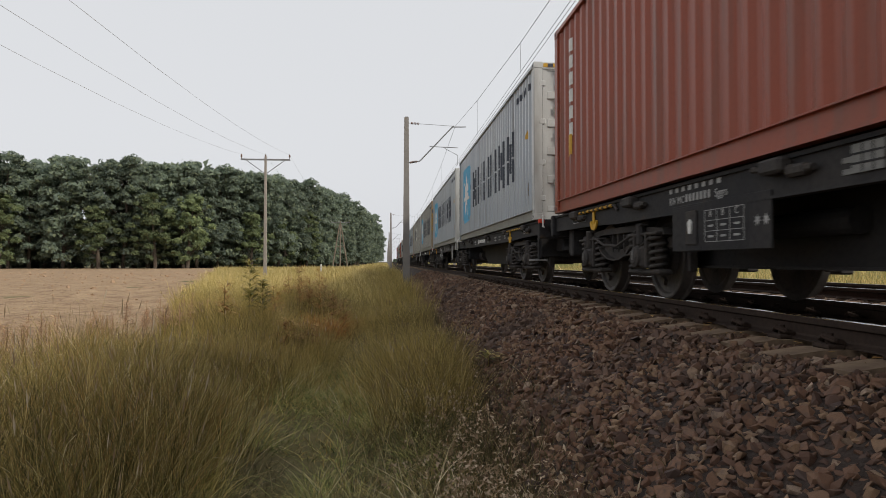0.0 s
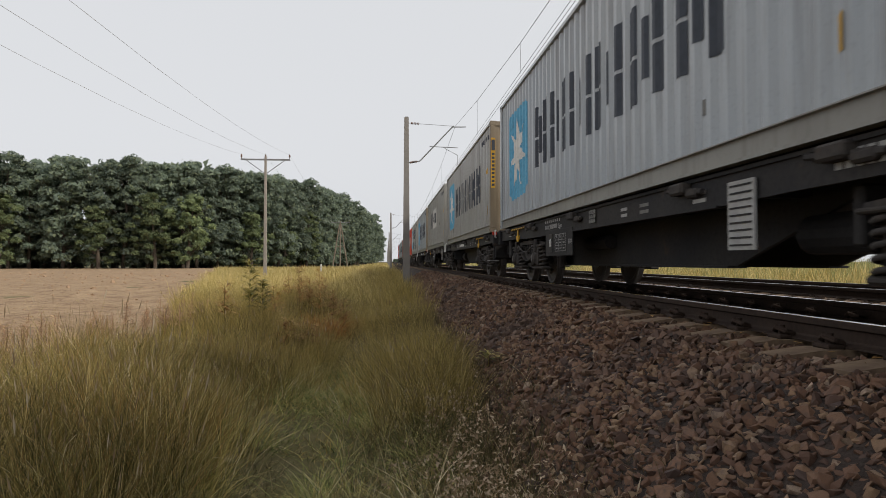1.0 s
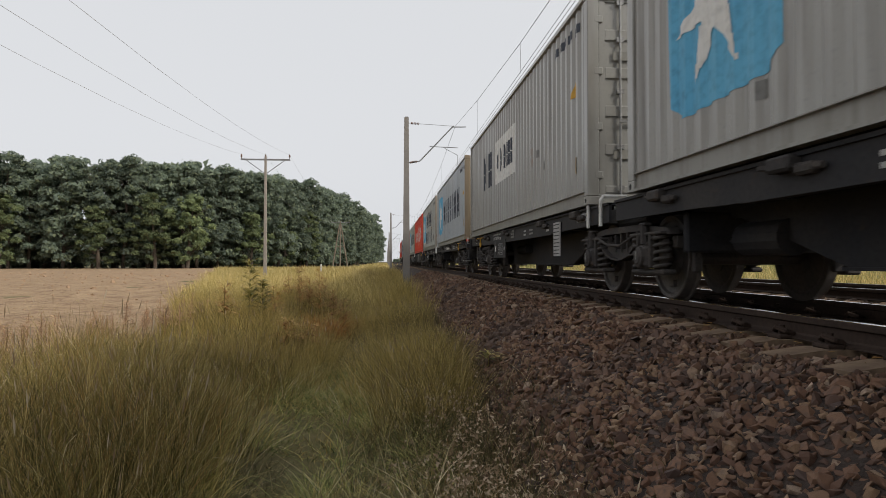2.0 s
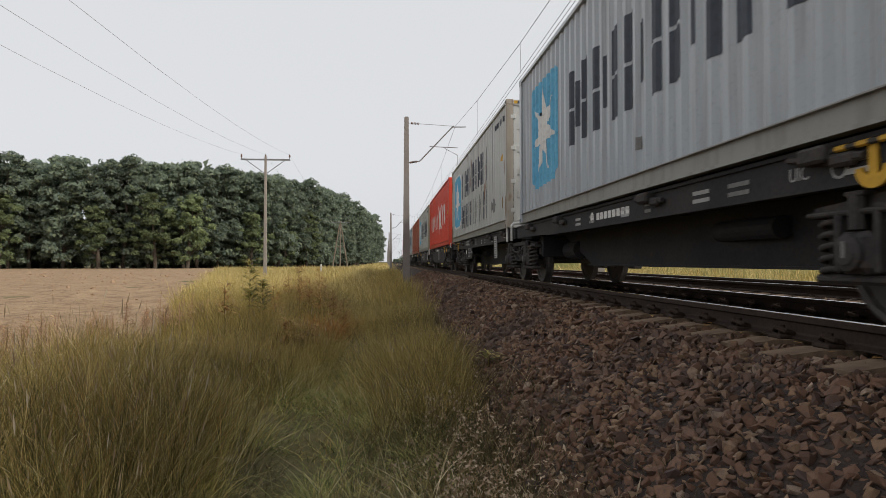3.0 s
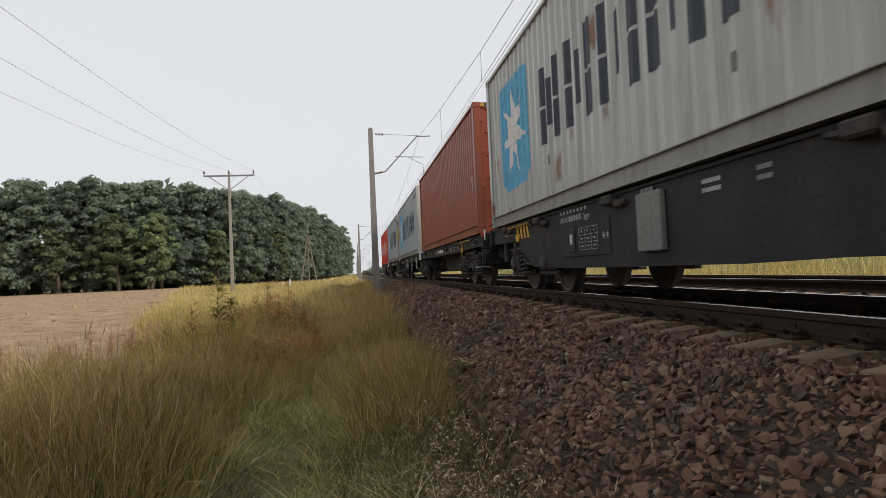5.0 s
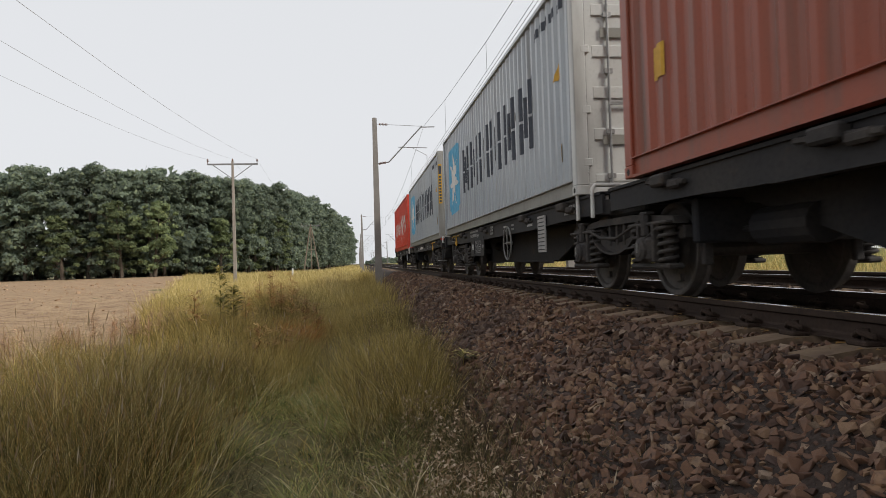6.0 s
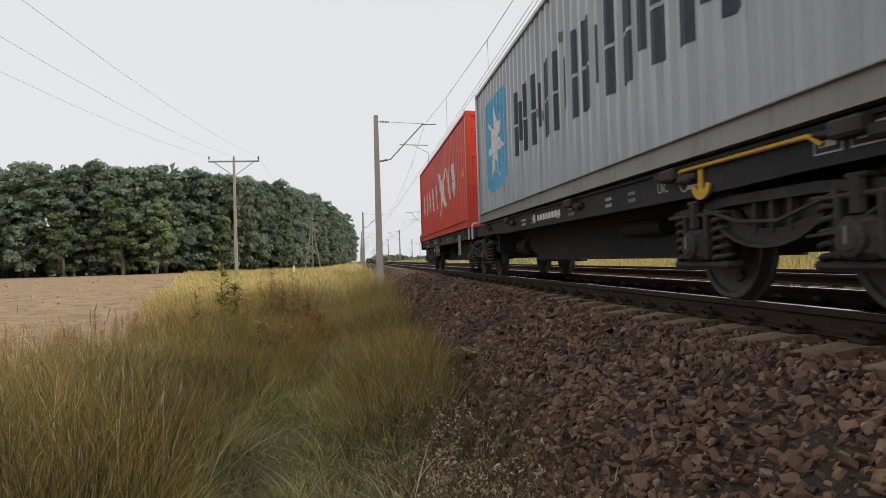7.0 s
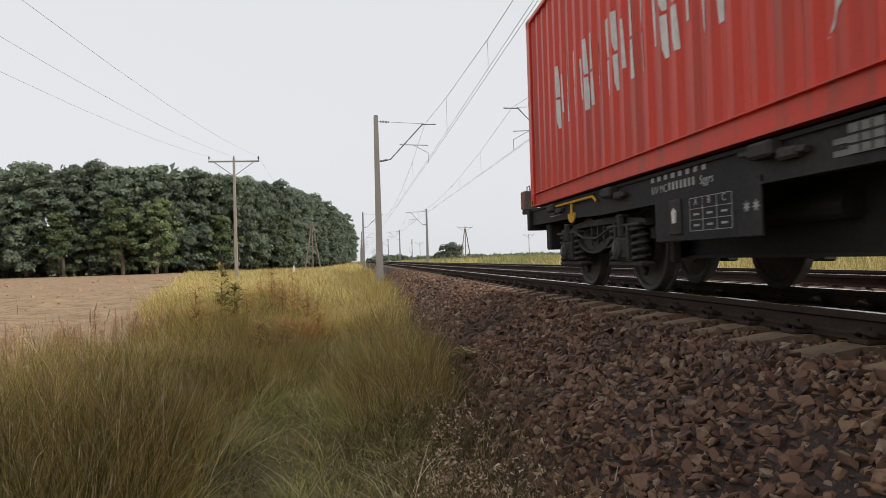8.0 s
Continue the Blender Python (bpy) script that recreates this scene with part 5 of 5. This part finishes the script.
BOGIE = make_bogie()
bm = B()
for s in (-1, 1):
    prof = [(0.66, 0.08), (0.66, 0.19), (0.67, 0.2), (0.695, 0.38), (0.68, 0.41), (0.68, 0.485), (0.7, 0.487), (0.715, 0.462), (0.81, 0.456), (0.815, 0.44), (0.805, 0.41), (0.78, 0.39), (0.755, 0.2), (0.8, 0.15), (0.8, 0.08)]
    lathe(bm, [(s * a, b) for a, b in prof], 32, "X")
tube(bm, (-0.95, 0, 0), (0.95, 0, 0), 0.085, n=12)
for s in (-1, 1):
    for k in range(2):
        a = math.pi * k + 0.4
        box(bm, s * 0.785 - 0.02, s * 0.785 + 0.02, -0.05, 0.05, 0.25, 0.32, 0.0, Matrix.Rotation(a, 4, "X"))
WHEELSET = bpy.data.meshes.new("wheelset")
bm.to_mesh(WHEELSET), bm.free(), WHEELSET.materials.append(M_WHEEL)
wheels = []          # every wheelset, to be turned


def writing(body, size, parent, place, material=None, turn=90):
    """Stencilled writing that faces the field."""
    cu = bpy.data.curves.new("lettering", "FONT")
    cu.body, cu.size, cu.extrude = body, size, 0.001
    ob = bpy.data.objects.new("lettering", cu)
    me = bpy.data.meshes.new_from_object(ob)
    bpy.data.objects.remove(ob)
    me.materials.append(material or M_STENCIL)
    o = new("lettering", me)
    o.parent = parent
    o.matrix_basis = Matrix.Translation(place) @ Matrix(((0, 0, -1, 0), (-1, 0, 0, 0), (0, 1, 0, 0), (0, 0, 0, 1)))
    return o


def rect(name, parent, y0, y1, z0, z1, x, mat):
    bm = B()
    box(bm, x - 0.003, x, y0, y1, z0, z1)
    return part(name, bm, mat, parent)


def data_plate(parent, x, y, z, w, h, rows, cols):
    """A dark plate with a white ruled table."""
    bm = B()
    box(bm, x, x + 0.01, y, y + w, z, z + h)
    p = part("data_plate", bm, M_FRAME, parent, "black plate with a white ruled table")
    for i in range(rows + 1):
        rect("table_line", p, y + 0.05, y + w - 0.05, z + 0.05 + (h - 0.1) * i / rows - 0.0025, z + 0.05 + (h - 0.1) * i / rows + 0.0025, x - 0.001, M_STENCIL)
    for i in range(cols + 1):
        c = y + 0.05 + (w - 0.1) * i / cols
        rect("table_line", p, c - 0.0025, c + 0.0025, z + 0.05, z + h - 0.05, x - 0.001, M_STENCIL)
    for i in range(rows):
        for j in range(cols):
            if (i, j) == (rows - 1, 0) or i == rows - 1:
                continue
            c, d = y + 0.05 + (w - 0.1) * (j + 0.5) / cols, z + 0.05 + (h - 0.1) * (i + 0.5) / rows
            rect("print_bar", p, c - 0.042, c + 0.042, d - 0.009, d + 0.009, x - 0.001, M_STENCIL)
    if cols == 3:
        for j, s in enumerate("CBA"):
            writing(s, 0.08, p, (x - 0.003, y + 0.05 + (w - 0.1) * (j + 0.5) / 3 + 0.03, z + h - 0.05 - (h - 0.1) / rows + 0.03))
    return p


def wagon(kind, seed, tail=False):
    """An articulated flat wagon for two 40 foot containers, on three bogies. y = 0 is the leading buffer face."""
    top = thing("container_wagon", "black articulated container flat wagon with white stencilling", "wagon", "wagons of the train")
    r = random.Random(seed)
    C = WAGON / 2
    for half in (0, 1):
        a, b = (0.45, C - 0.12) if half == 0 else (C + 0.12, WAGON - 0.45)
        for s in (-1, 1):
            bm = B()
            x0, x1 = s * 1.10, s * 1.135
            d0, d1 = (2.2, 1.7) if half == 0 else (1.7, 2.2)
            if kind == "arched":
                prof = [(a, 0.86), (a, 1.14), (b, 1.14), (b, 0.86), (b - 1.9, 0.84), (b - 2.5, 0.55), (b - 2.9, 0.40), (b - 4.6, 0.36), (a + 4.6, 0.36), (a + 2.9, 0.40), (a + 3.9 - 1.2, 0.6), (a + 3.9 - 1.7, 0.84)]
            else:
                prof = [(a, 0.9), (a, 1.14), (b, 1.14), (b, 0.9), (b - 1.8, 0.89), (b - 2.6, 0.87), (a + 2.6, 0.87), (a + 1.8, 0.89)]
            slab(bm, prof, x0, x1)
            box(bm, s * 1.0, s * 1.16, a, b, 1.115, 1.145)
            box(bm, s * 1.05, s * 1.15, a + 2.8, b - 2.8, 0.86, 0.88) if kind != "arched" else None
            sill = part("side_sill", bm, M_FRAME, top)
            if kind != "arched":
                bm = B()
                slab(bm, [(a + d0 + 0.1, 0.93), (b - d1 + 0.3, 0.93), (b - d1 - 1.5, 0.36), (a + d0 + 1.9, 0.36)], s * 0.5, s * 0.54)
                box(bm, s * 0.42, s * 0.62, a + d0 + 1.9, b - d1 - 1.5, 0.345, 0.37)
                part("belly_web", bm, M_FRAME, top)
            for y in (a + 1.3, a + 3.4, (a + b) / 2 + (0.4 if half else -0.4), b - 3.4, b - 1.3):
                bm = B()
                box(bm, s * 1.12, s * 1.24, y - 0.13, y + 0.13, 1.02, 1.13, 0.02)
                box(bm, s * 1.12, s * 1.20, y - 0.33, y - 0.12, 0.98, 1.06, 0.02)
                tube(bm, (s * 1.17, y - 0.4, 1.02), (s * 1.17, y + 0.3, 1.09), 0.025, n=6)
                part("container_bracket", bm, M_BOGIE, top)
        bm = B()
        box(bm, -0.5, 0.5, a, b, 0.84, 1.12)
        for i in range(7):
            y = a + 0.6 + (b - a - 1.2) * i / 6
            box(bm, -1.1, 1.1, y - 0.06, y + 0.06, 0.92, 1.1)
        part("underframe", bm, M_FRAME, top)
        bm = B()
        y = (a + b) / 2 + (0.8 if half else -1.4)
        tube(bm, (-0.62, y - 0.5, 0.7), (-0.62, y + 0.5, 0.7), 0.1, n=14)
        part("air_reservoir", bm, M_FRAME, top)
        # stencils
        x = -1.137
        ys = [a + 3.0 + k * 0.62 for k in range(10)]
        for k, y in enumerate(ys):
            if k in (0, 2, 3, 5, 6, 8, 9) and not (half and y > 20.2):
                w = r.uniform(0.14, 0.32)
                for i in range(2):
                    rect("stencil_bar", top, y, y + w, 0.93 + i * 0.07, 0.965 + i * 0.07, x, M_STENCIL if k % 3 == 0 else M_GREYSTEEL)
        yb = b - 5.11 if half else a + 3.3
        if half:
            for i, w in enumerate((1.05, 0.9)):
                for j in range(8):
                    rect("number_bar", top, yb - 0.2 + j * w / 8, yb - 0.2 + j * w / 8 + 0.06, 1.065 - 0.1 * i, 1.11 - 0.1 * i, x, M_STENCIL) if (i == 0) else None
            for i in range(9):
                rect("card_line", top, a + 2.23, a + 2.55, 0.53 + i * 0.058, 0.545 + i * 0.058, -1.172, M_FRAME)
            bm = B()
            box(bm, -1.17, -1.15, a + 2.2, a + 2.58, 0.5, 1.04)
            part("load_card", bm, M_STENCIL, top, "white ruled load card")
            writing("RIV MC", 0.1, top, (x - 0.002, yb + 0.78, 0.955))
            writing("Sggrs", 0.1, top, (x - 0.002, yb - 0.1, 0.955))
            data_plate(top, -1.15, yb - 0.62, 0.53, 0.72, 0.37, 3, 3)
            bm = B()
            box(bm, -1.148, -1.13, yb - 0.92, yb + 0.7, 0.505, 0.93, 0.004)
            back = part("backing_plate", bm, M_FRAME, top)
            for q in (yb - 0.86, yb - 0.75):
                bm = B()
                slab(bm, [(p, z) for p, z in star(q, 0.72, 0.045, 0.02)], -1.151, -1.147)
                part("star_mark", bm, M_STENCIL, back)
            for j in range(7):
                rect("code_bar", top, yb - 0.02 + j * 0.07, yb + 0.02 + j * 0.07, 0.96, 1.03, x, M_STENCIL)
            bm = B()
            box(bm, -1.15, -1.11, yb + 0.12, yb + 0.68, 0.5, 0.92, 0.01)
            pl = part("brake_lever_box", bm, M_FRAME, top)
            bm = B()
            box(bm, -1.165, -1.15, yb + 0.18, yb + 0.40, 0.56, 0.87, 0.01)
            part("recess", bm, M_BOGIE, pl)
            bm = B()
            slab(bm, [(yb + 0.265, 0.66), (yb + 0.31, 0.66), (yb + 0.325, 0.76), (yb + 0.29, 0.79), (yb + 0.255, 0.76)], -1.18, -1.165)
            part("lever", bm, M_WHITE, pl, "white changeover lever")
        else:
            writing("UIC", 0.13, top, (x - 0.002, a + 3.75, 0.95))
            bm = B()
            lathe(bm, [(x - 0.003, 0.075), (x, 0.075)], 20, "X", (0, a + 3.25, 0.99))
            ring = part("round_mark", bm, M_STENCIL, top)
            bm = B()
            lathe(bm, [(x - 0.006, 0.058), (x - 0.003, 0.058)], 20, "X", (0, a + 3.25, 0.99))
            part("round_mark_centre", bm, M_FRAME, ring)
            # operator's mark: a disc and a row of plain blocks
            bm = B()
            lathe(bm, [(x - 0.003, 0.07), (x, 0.07)], 20, "X", (0, 8.5, 1.0))
            part("disc_mark", bm, M_WHITE, top)
            for j in range(8):
                rect("operator_bar", top, 7.16 + j * 0.15, 7.27 + j * 0.15, 0.955, 1.045, x, M_WHITE)
        # yellow lifting hooks near the bogies
        for y in ((a + 2.95,) if half == 0 else (b - 2.03,)):
            bm = B()
            box(bm, -1.16, -1.14, y - 0.032, y + 0.032, 0.87, 1.1)
            arc = [(math.cos(q), math.sin(q)) for q in np.linspace(math.pi, 2 * math.pi, 11)]
            slab(bm, [(y + 0.14 * c, 0.945 + 0.12 * d) for c, d in arc] + [(y + 0.085 * c, 0.955 + 0.06 * d) for c, d in arc[::-1]], -1.161, -1.139)
            part("lifting_mark", bm, M_YELLOW, top, "yellow jacking point mark")
    for y0, y1 in ((25.5, 25.8), (25.18, 25.44), (1.5, 1.8), (1.86, 2.1)):
        fr = rect("notice_frame", top, y0, y1, 0.965, 1.085, -1.137, M_STENCIL)
        rect("notice_field", fr, y0 + 0.012, y1 - 0.012, 0.977, 1.073, -1.139, M_FRAME)
        rect("print_bar", fr, y0 + 0.05, y1 - 0.05, 1.005, 1.045, -1.141, M_STENCIL)
    for z in (1.04, 0.97):
        for j in range(5):
            rect("station_bar", top, 14.7 + j * 0.09, 14.765 + j * 0.09, z, z + 0.045, -1.137, M_STENCIL)
    card = rect("grid_card", top, 19.72, 19.98, 0.93, 1.1, -1.15, M_GREYSTEEL)
    for q in (19.805, 19.89):
        rect("card_line", card, q - 0.006, q + 0.006, 0.935, 1.095, -1.153, M_FRAME)
    for q in (0.985, 1.042):
        rect("card_line", card, 19.725, 19.975, q - 0.006, q + 0.006, -1.153, M_FRAME)
    for y0 in (2.0, WAGON - 3.4):
        bm = B()
        pipe(bm, [(-1.16, y0, 1.02), (-1.17, y0 + 0.1, 1.09), (-1.17, y0 + 1.7, 1.09), (-1.16, y0 + 1.8, 1.02)], 0.018, 6)
        sr = part("side_rail", bm, M_YELLOW if tail else M_BOGIE, top, "yellow hand rail along the frame" if tail else "black and yellow hand rail along the frame")
        if not (tail):
            for i in range(9):
                bm = B()
                tube(bm, (-1.17, y0 + 0.15 + i * 0.18, 1.09), (-1.17, y0 + 0.24 + i * 0.18, 1.09), 0.0205, n=6)
                part("yellow_band", bm, M_YELLOW, sr)
    if kind == "arched":
        for y in (2.3, 24.1):
            for i in range(3):
                bm = B()
                slab(bm, [(y + i * 0.2, 0.87), (y + i * 0.2 + 0.1, 0.87), (y + i * 0.2 + 0.2, 1.1), (y + i * 0.2 + 0.1, 1.1)], -1.145, -1.139)
                part("hazard_stripe", bm, M_YELLOW, top)
        for y in (6.0, 19.5):
            bm = B()
            box(bm, -1.2, -1.14, y, y + 0.5, 0.5, 1.05, 0.01)
            part("equipment_box", bm, M_GREYSTEEL, top, "grey equipment box")
    # ends
    for y, s in ((0.0, 1), (WAGON, -1)):
        bm = B()
        box(bm, -1.2, 1.2, y + s * 0.40, y + s * 0.52, 0.82, 1.16, 0.015)
        part("end_beam", bm, M_FRAME, top)
        for x in (-0.875, 0.875):
            bm = B()
            lathe(bm, [(y + s * 0.42, 0.15), (y + s * 0.25, 0.13), (y + s * 0.24, 0.10), (y + s * 0.06, 0.10)], 16, "Y", (x, 0, 1.02))
            buf = part("buffer", bm, M_FRAME, top)
            bm = B()
            box(bm, x - 0.2, x + 0.2, y + s * 0.015, y + s * 0.06, 0.86, 1.18, 0.03)
            part("buffer_head", bm, M_FRAME, buf)
        bm = B()
        pipe(bm, [(0, y + s * 0.4, 1.0), (0, y + s * 0.1, 0.95), (0.0, y + s * 0.06, 0.7)], 0.035, 8)
        part("coupling_hook", bm, M_BOGIE, top)
        bm = B()
        box(bm, -0.75, 0.75, y + s * 0.5, y + s * 1.3, 0.6, 0.95, 0.02)
        box(bm, -1.05, 1.05, y + s * 0.95, y + s * 1.15, 0.5, 0.9, 0.02)
        tube(bm, (-0.9, y + s * 1.3, 0.55), (0.9, y + s * 1.3, 0.55), 0.05, n=8)
        tube(bm, (-0.5, y + s * 0.5, 0.62), (-0.5, y + s * 2.4, 0.5), 0.04, n=8)
        part("draw_gear", bm, M_FRAME, top)
        if s > 0:
            bm = B()
            tube(bm, (-0.62, y + 0.22, 0.93), (-0.62, y + 0.4, 0.93), 0.06, n=12)
            part("hose_cap", bm, M_BUFFER_BLUE, top, "blue hose cap")
            bm = B()
            pipe(bm, [(-0.62, y + 0.38, 0.72), (-0.6, y + 0.26, 0.72), (-0.22, y + 0.26, 0.73)], 0.016, 6)
            part("coupling_lever", bm, M_WHITE, top, "white coupling lever")
        bm = B()
        pipe(bm, [(0.3, y + s * 0.4, 0.9), (0.3, y + s * 0.15, 0.6), (0.25, y + s * 0.05, 0.45), (0.2, y + s * 0.02, 0.6)], 0.022, 6)
        part("brake_hose", bm, M_FRAME, top)
        for x in (-1.12, 1.12):
            if s < 0:
                continue
            bm = B()
            box(bm, x - 0.02, x + 0.02, y + s * 0.72, y + s * 0.8, 0.45, 0.9)
            st = part("step_hanger", bm, M_FRAME, top)
            bm = B()
            box(bm, x - 0.14, x + 0.1, y + s * 0.55, y + s * 0.98, 0.42, 0.45, 0.005)
            part("step", bm, M_GREYSTEEL, st, "pale steel shunter's step")
            bm = B()
            pipe(bm, [(x, y + s * 0.39, 1.02), (x - 0.06, y + s * 0.22, 1.02), (x - 0.06, y + s * 0.22, 1.2), (x, y + s * 0.39, 1.2)], 0.016, 6)
            part("grab_handle", bm, M_WHITE, top, "white grab handle")
            bm = B()
            box(bm, x * 1.04 - 0.05, x * 1.04 + 0.05, y + 0.37, y + 0.47, 1.09, 1.165, 0.01)
            part("reflector", bm, M_RED, top, "small square red reflector")
    # handrails over the joint
    for dy in (0.31, 0.82):
        bm = B()
        pipe(bm, [(-1.18, C + dy, 0.86), (-1.18, C + dy, 1.19), (-1.14, C + dy, 1.24), (-0.85, C + dy, 1.24), (-0.8, C + dy, 1.19), (-0.8, C + dy, 1.0)], 0.024, 8)
        part("joint_handrail", bm, M_WHITE, top, "white painted bent handrail")
    for d in (-1, 1):
        bm = B()
        tube(bm, (-0.5, C + d * 1.9, 0.62), (-0.5, C + d * 2.6, 0.62), 0.16, n=14)
        tube(bm, (-0.5, C + d * 1.2, 0.6), (-0.5, C + d * 1.9, 0.62), 0.03, n=8)
        box(bm, -0.95, 0.95, C + d * 1.55 - 0.05, C + d * 1.55 + 0.05, 0.5, 0.9, 0.02)
        part("brake_cylinder", bm, M_FRAME, top)
    bm = B()
    box(bm, -0.9, 0.9, C - 0.5, C + 0.5, 0.86, 1.04, 0.03)
    tube(bm, (0, C, 0.8), (0, C, 1.12), 0.3, n=16)
    part("joint_bearing", bm, M_FRAME, top)
    if kind == "wheel":
        bm = B()
        yb = WAGON - 9.0
        for k in range(20):
            a, b = 2 * math.pi * k / 20, 2 * math.pi * (k + 1) / 20
            tube(bm, (-1.2, yb + 0.3 * math.cos(a), 0.7 + 0.3 * math.sin(a)), (-1.2, yb + 0.3 * math.cos(b), 0.7 + 0.3 * math.sin(b)), 0.015, n=6)
        for k in range(4):
            a = math.pi * k / 2
            tube(bm, (-1.2, yb, 0.7), (-1.2, yb + 0.3 * math.cos(a), 0.7 + 0.3 * math.sin(a)), 0.012, n=6)
        tube(bm, (-1.1, yb, 0.7), (-1.22, yb, 0.7), 0.03, n=8)
        part("hand_brake_wheel", bm, M_GREYSTEEL, top, "grey hand brake wheel")
    if tail:
        bm = B()
        box(bm, -1.2, 1.2, WAGON - 0.42, WAGON - 0.1, 1.1, 1.17, 0.01)
        part("end_platform", bm, M_FRAME, top)
        bm = B()
        box(bm, -1.22, -1.0, WAGON - 0.36, WAGON - 0.12, 1.17, 1.47, 0.01)
        lamp = part("tail_lamp", bm, M_GREYSTEEL, top, "tail lamp box with a red reflector")
        bm = B()
        box(bm, -1.226, -1.219, WAGON - 0.345, WAGON - 0.135, 1.19, 1.45)
        part("reflector", bm, M_BROWN, lamp)
        bm = B()
        pipe(bm, [(-1.12, WAGON - 0.33, 1.46), (-1.12, WAGON - 0.33, 1.55), (-1.12, WAGON - 0.15, 1.55), (-1.12, WAGON - 0.15, 1.46)], 0.01, 6)
        part("carrying_handle", bm, M_GREYSTEEL, lamp)
    for y in (2.7, C, WAGON - 3.05):
        bo = new("bogie")
        bo.parent, bo.empty_display_size = top, 0.1
        bo.matrix_basis = pose(0, y, 0)
        tagged(bo, "grimy two-axle bogie with coil springs")
        for name, me, m in BOGIE:
            share(name, me, bo, m)
        for e in (-0.9, 0.9):
            w = share("wheelset", WHEELSET, bo, pose(0, e, 0.46))
            wheels.append((w, e))
    return top


LEAD = -0.72
wagons = [(wagon(kd, 20 + i, tl), (i - 1) * WAGON + LEAD) for i, (kd, tl) in enumerate((("plain", 0), ("plain", 0), ("plain", 0), ("yellow", 0), ("arched", 0), ("wheel", 0), ("yellow", 1)))]
cargo = [
    (-1, 1, "brown", M_BROWN, M_BROWN, False, "brown-red corrugated shipping container with a white side code"),
    (0, 0, "grey", M_GREY, M_DOOR, True, "grey corrugated shipping container with dark bars and pale doors"),
    (0, 1, "grey", M_GREY, M_DOOR, True, "grey shipping container with a blue star panel and pale doors"),
    (1, 0, "grey", M_GREY_OLD, M_TAN, False, "weathered grey shipping container with a tan rusty end"),
    (1, 1, "boxed", M_GREY_OLD, M_GREY_OLD, True, "weathered grey shipping container with a white panel"),
    (2, 0, "grey", M_GREY, M_TAN, False, "grey shipping container with a blue star panel and rusty corner posts"),
    (2, 1, "sealand", M_WHITE_OLD, M_DOOR, True, "pale rust-streaked shipping container with two rows of dark bars"),
    (3, 0, "red", M_RED, M_RED, True, "bright red shipping container with a white pennant mark"),
    (3, 1, "grey", M_WHITE_OLD, M_TAN, False, "pale rust-stained shipping container with a blue panel"),
    (4, 0, "brown", M_BROWN, M_BROWN, True, "brown-red corrugated shipping container with stickers near its doors"),
    (4, 1, "grey", M_GREY, M_DOOR, True, "grey shipping container with a warning triangle and pale doors"),
    (5, 0, "grey", M_GREY, M_GREY_OLD, False, "grey shipping container with a yellow caution strip on its corner"),
    (5, 1, "red", M_RED, M_RED, True, "bright red shipping container on the last wagon of the train"),
]
load = []
for i, (wi, half, style, body, end_mat, doors, label) in enumerate(cargo):
    c = container(style, body, end_mat, doors, label, i)
    if i in (3, 11):
        caution_strip(c)
    load.append((c, wi * WAGON + half * HALF_WAGON))


# ---- the run of the train ----
START = 11.64


def motions():
    steps = [i * 0.25 for i in range(33)]
    for ob, q in wagons:
        walk(ob, [(t, pose(TRACK_1, START + q - travelled(t), 0)) for t in steps])
    for ob, q in load:
        walk(ob, [(t, pose(TRACK_1, START + q - travelled(t), FLOOR_Z)) for t in steps])
    ticks = [i / FPS for i in range(241)]
    for w, e in wheels:
        walk(w, [(t, pose(0, e, 0.46, math.degrees(travelled(t) / 0.47), 0, 0)) for t in ticks])


motions()
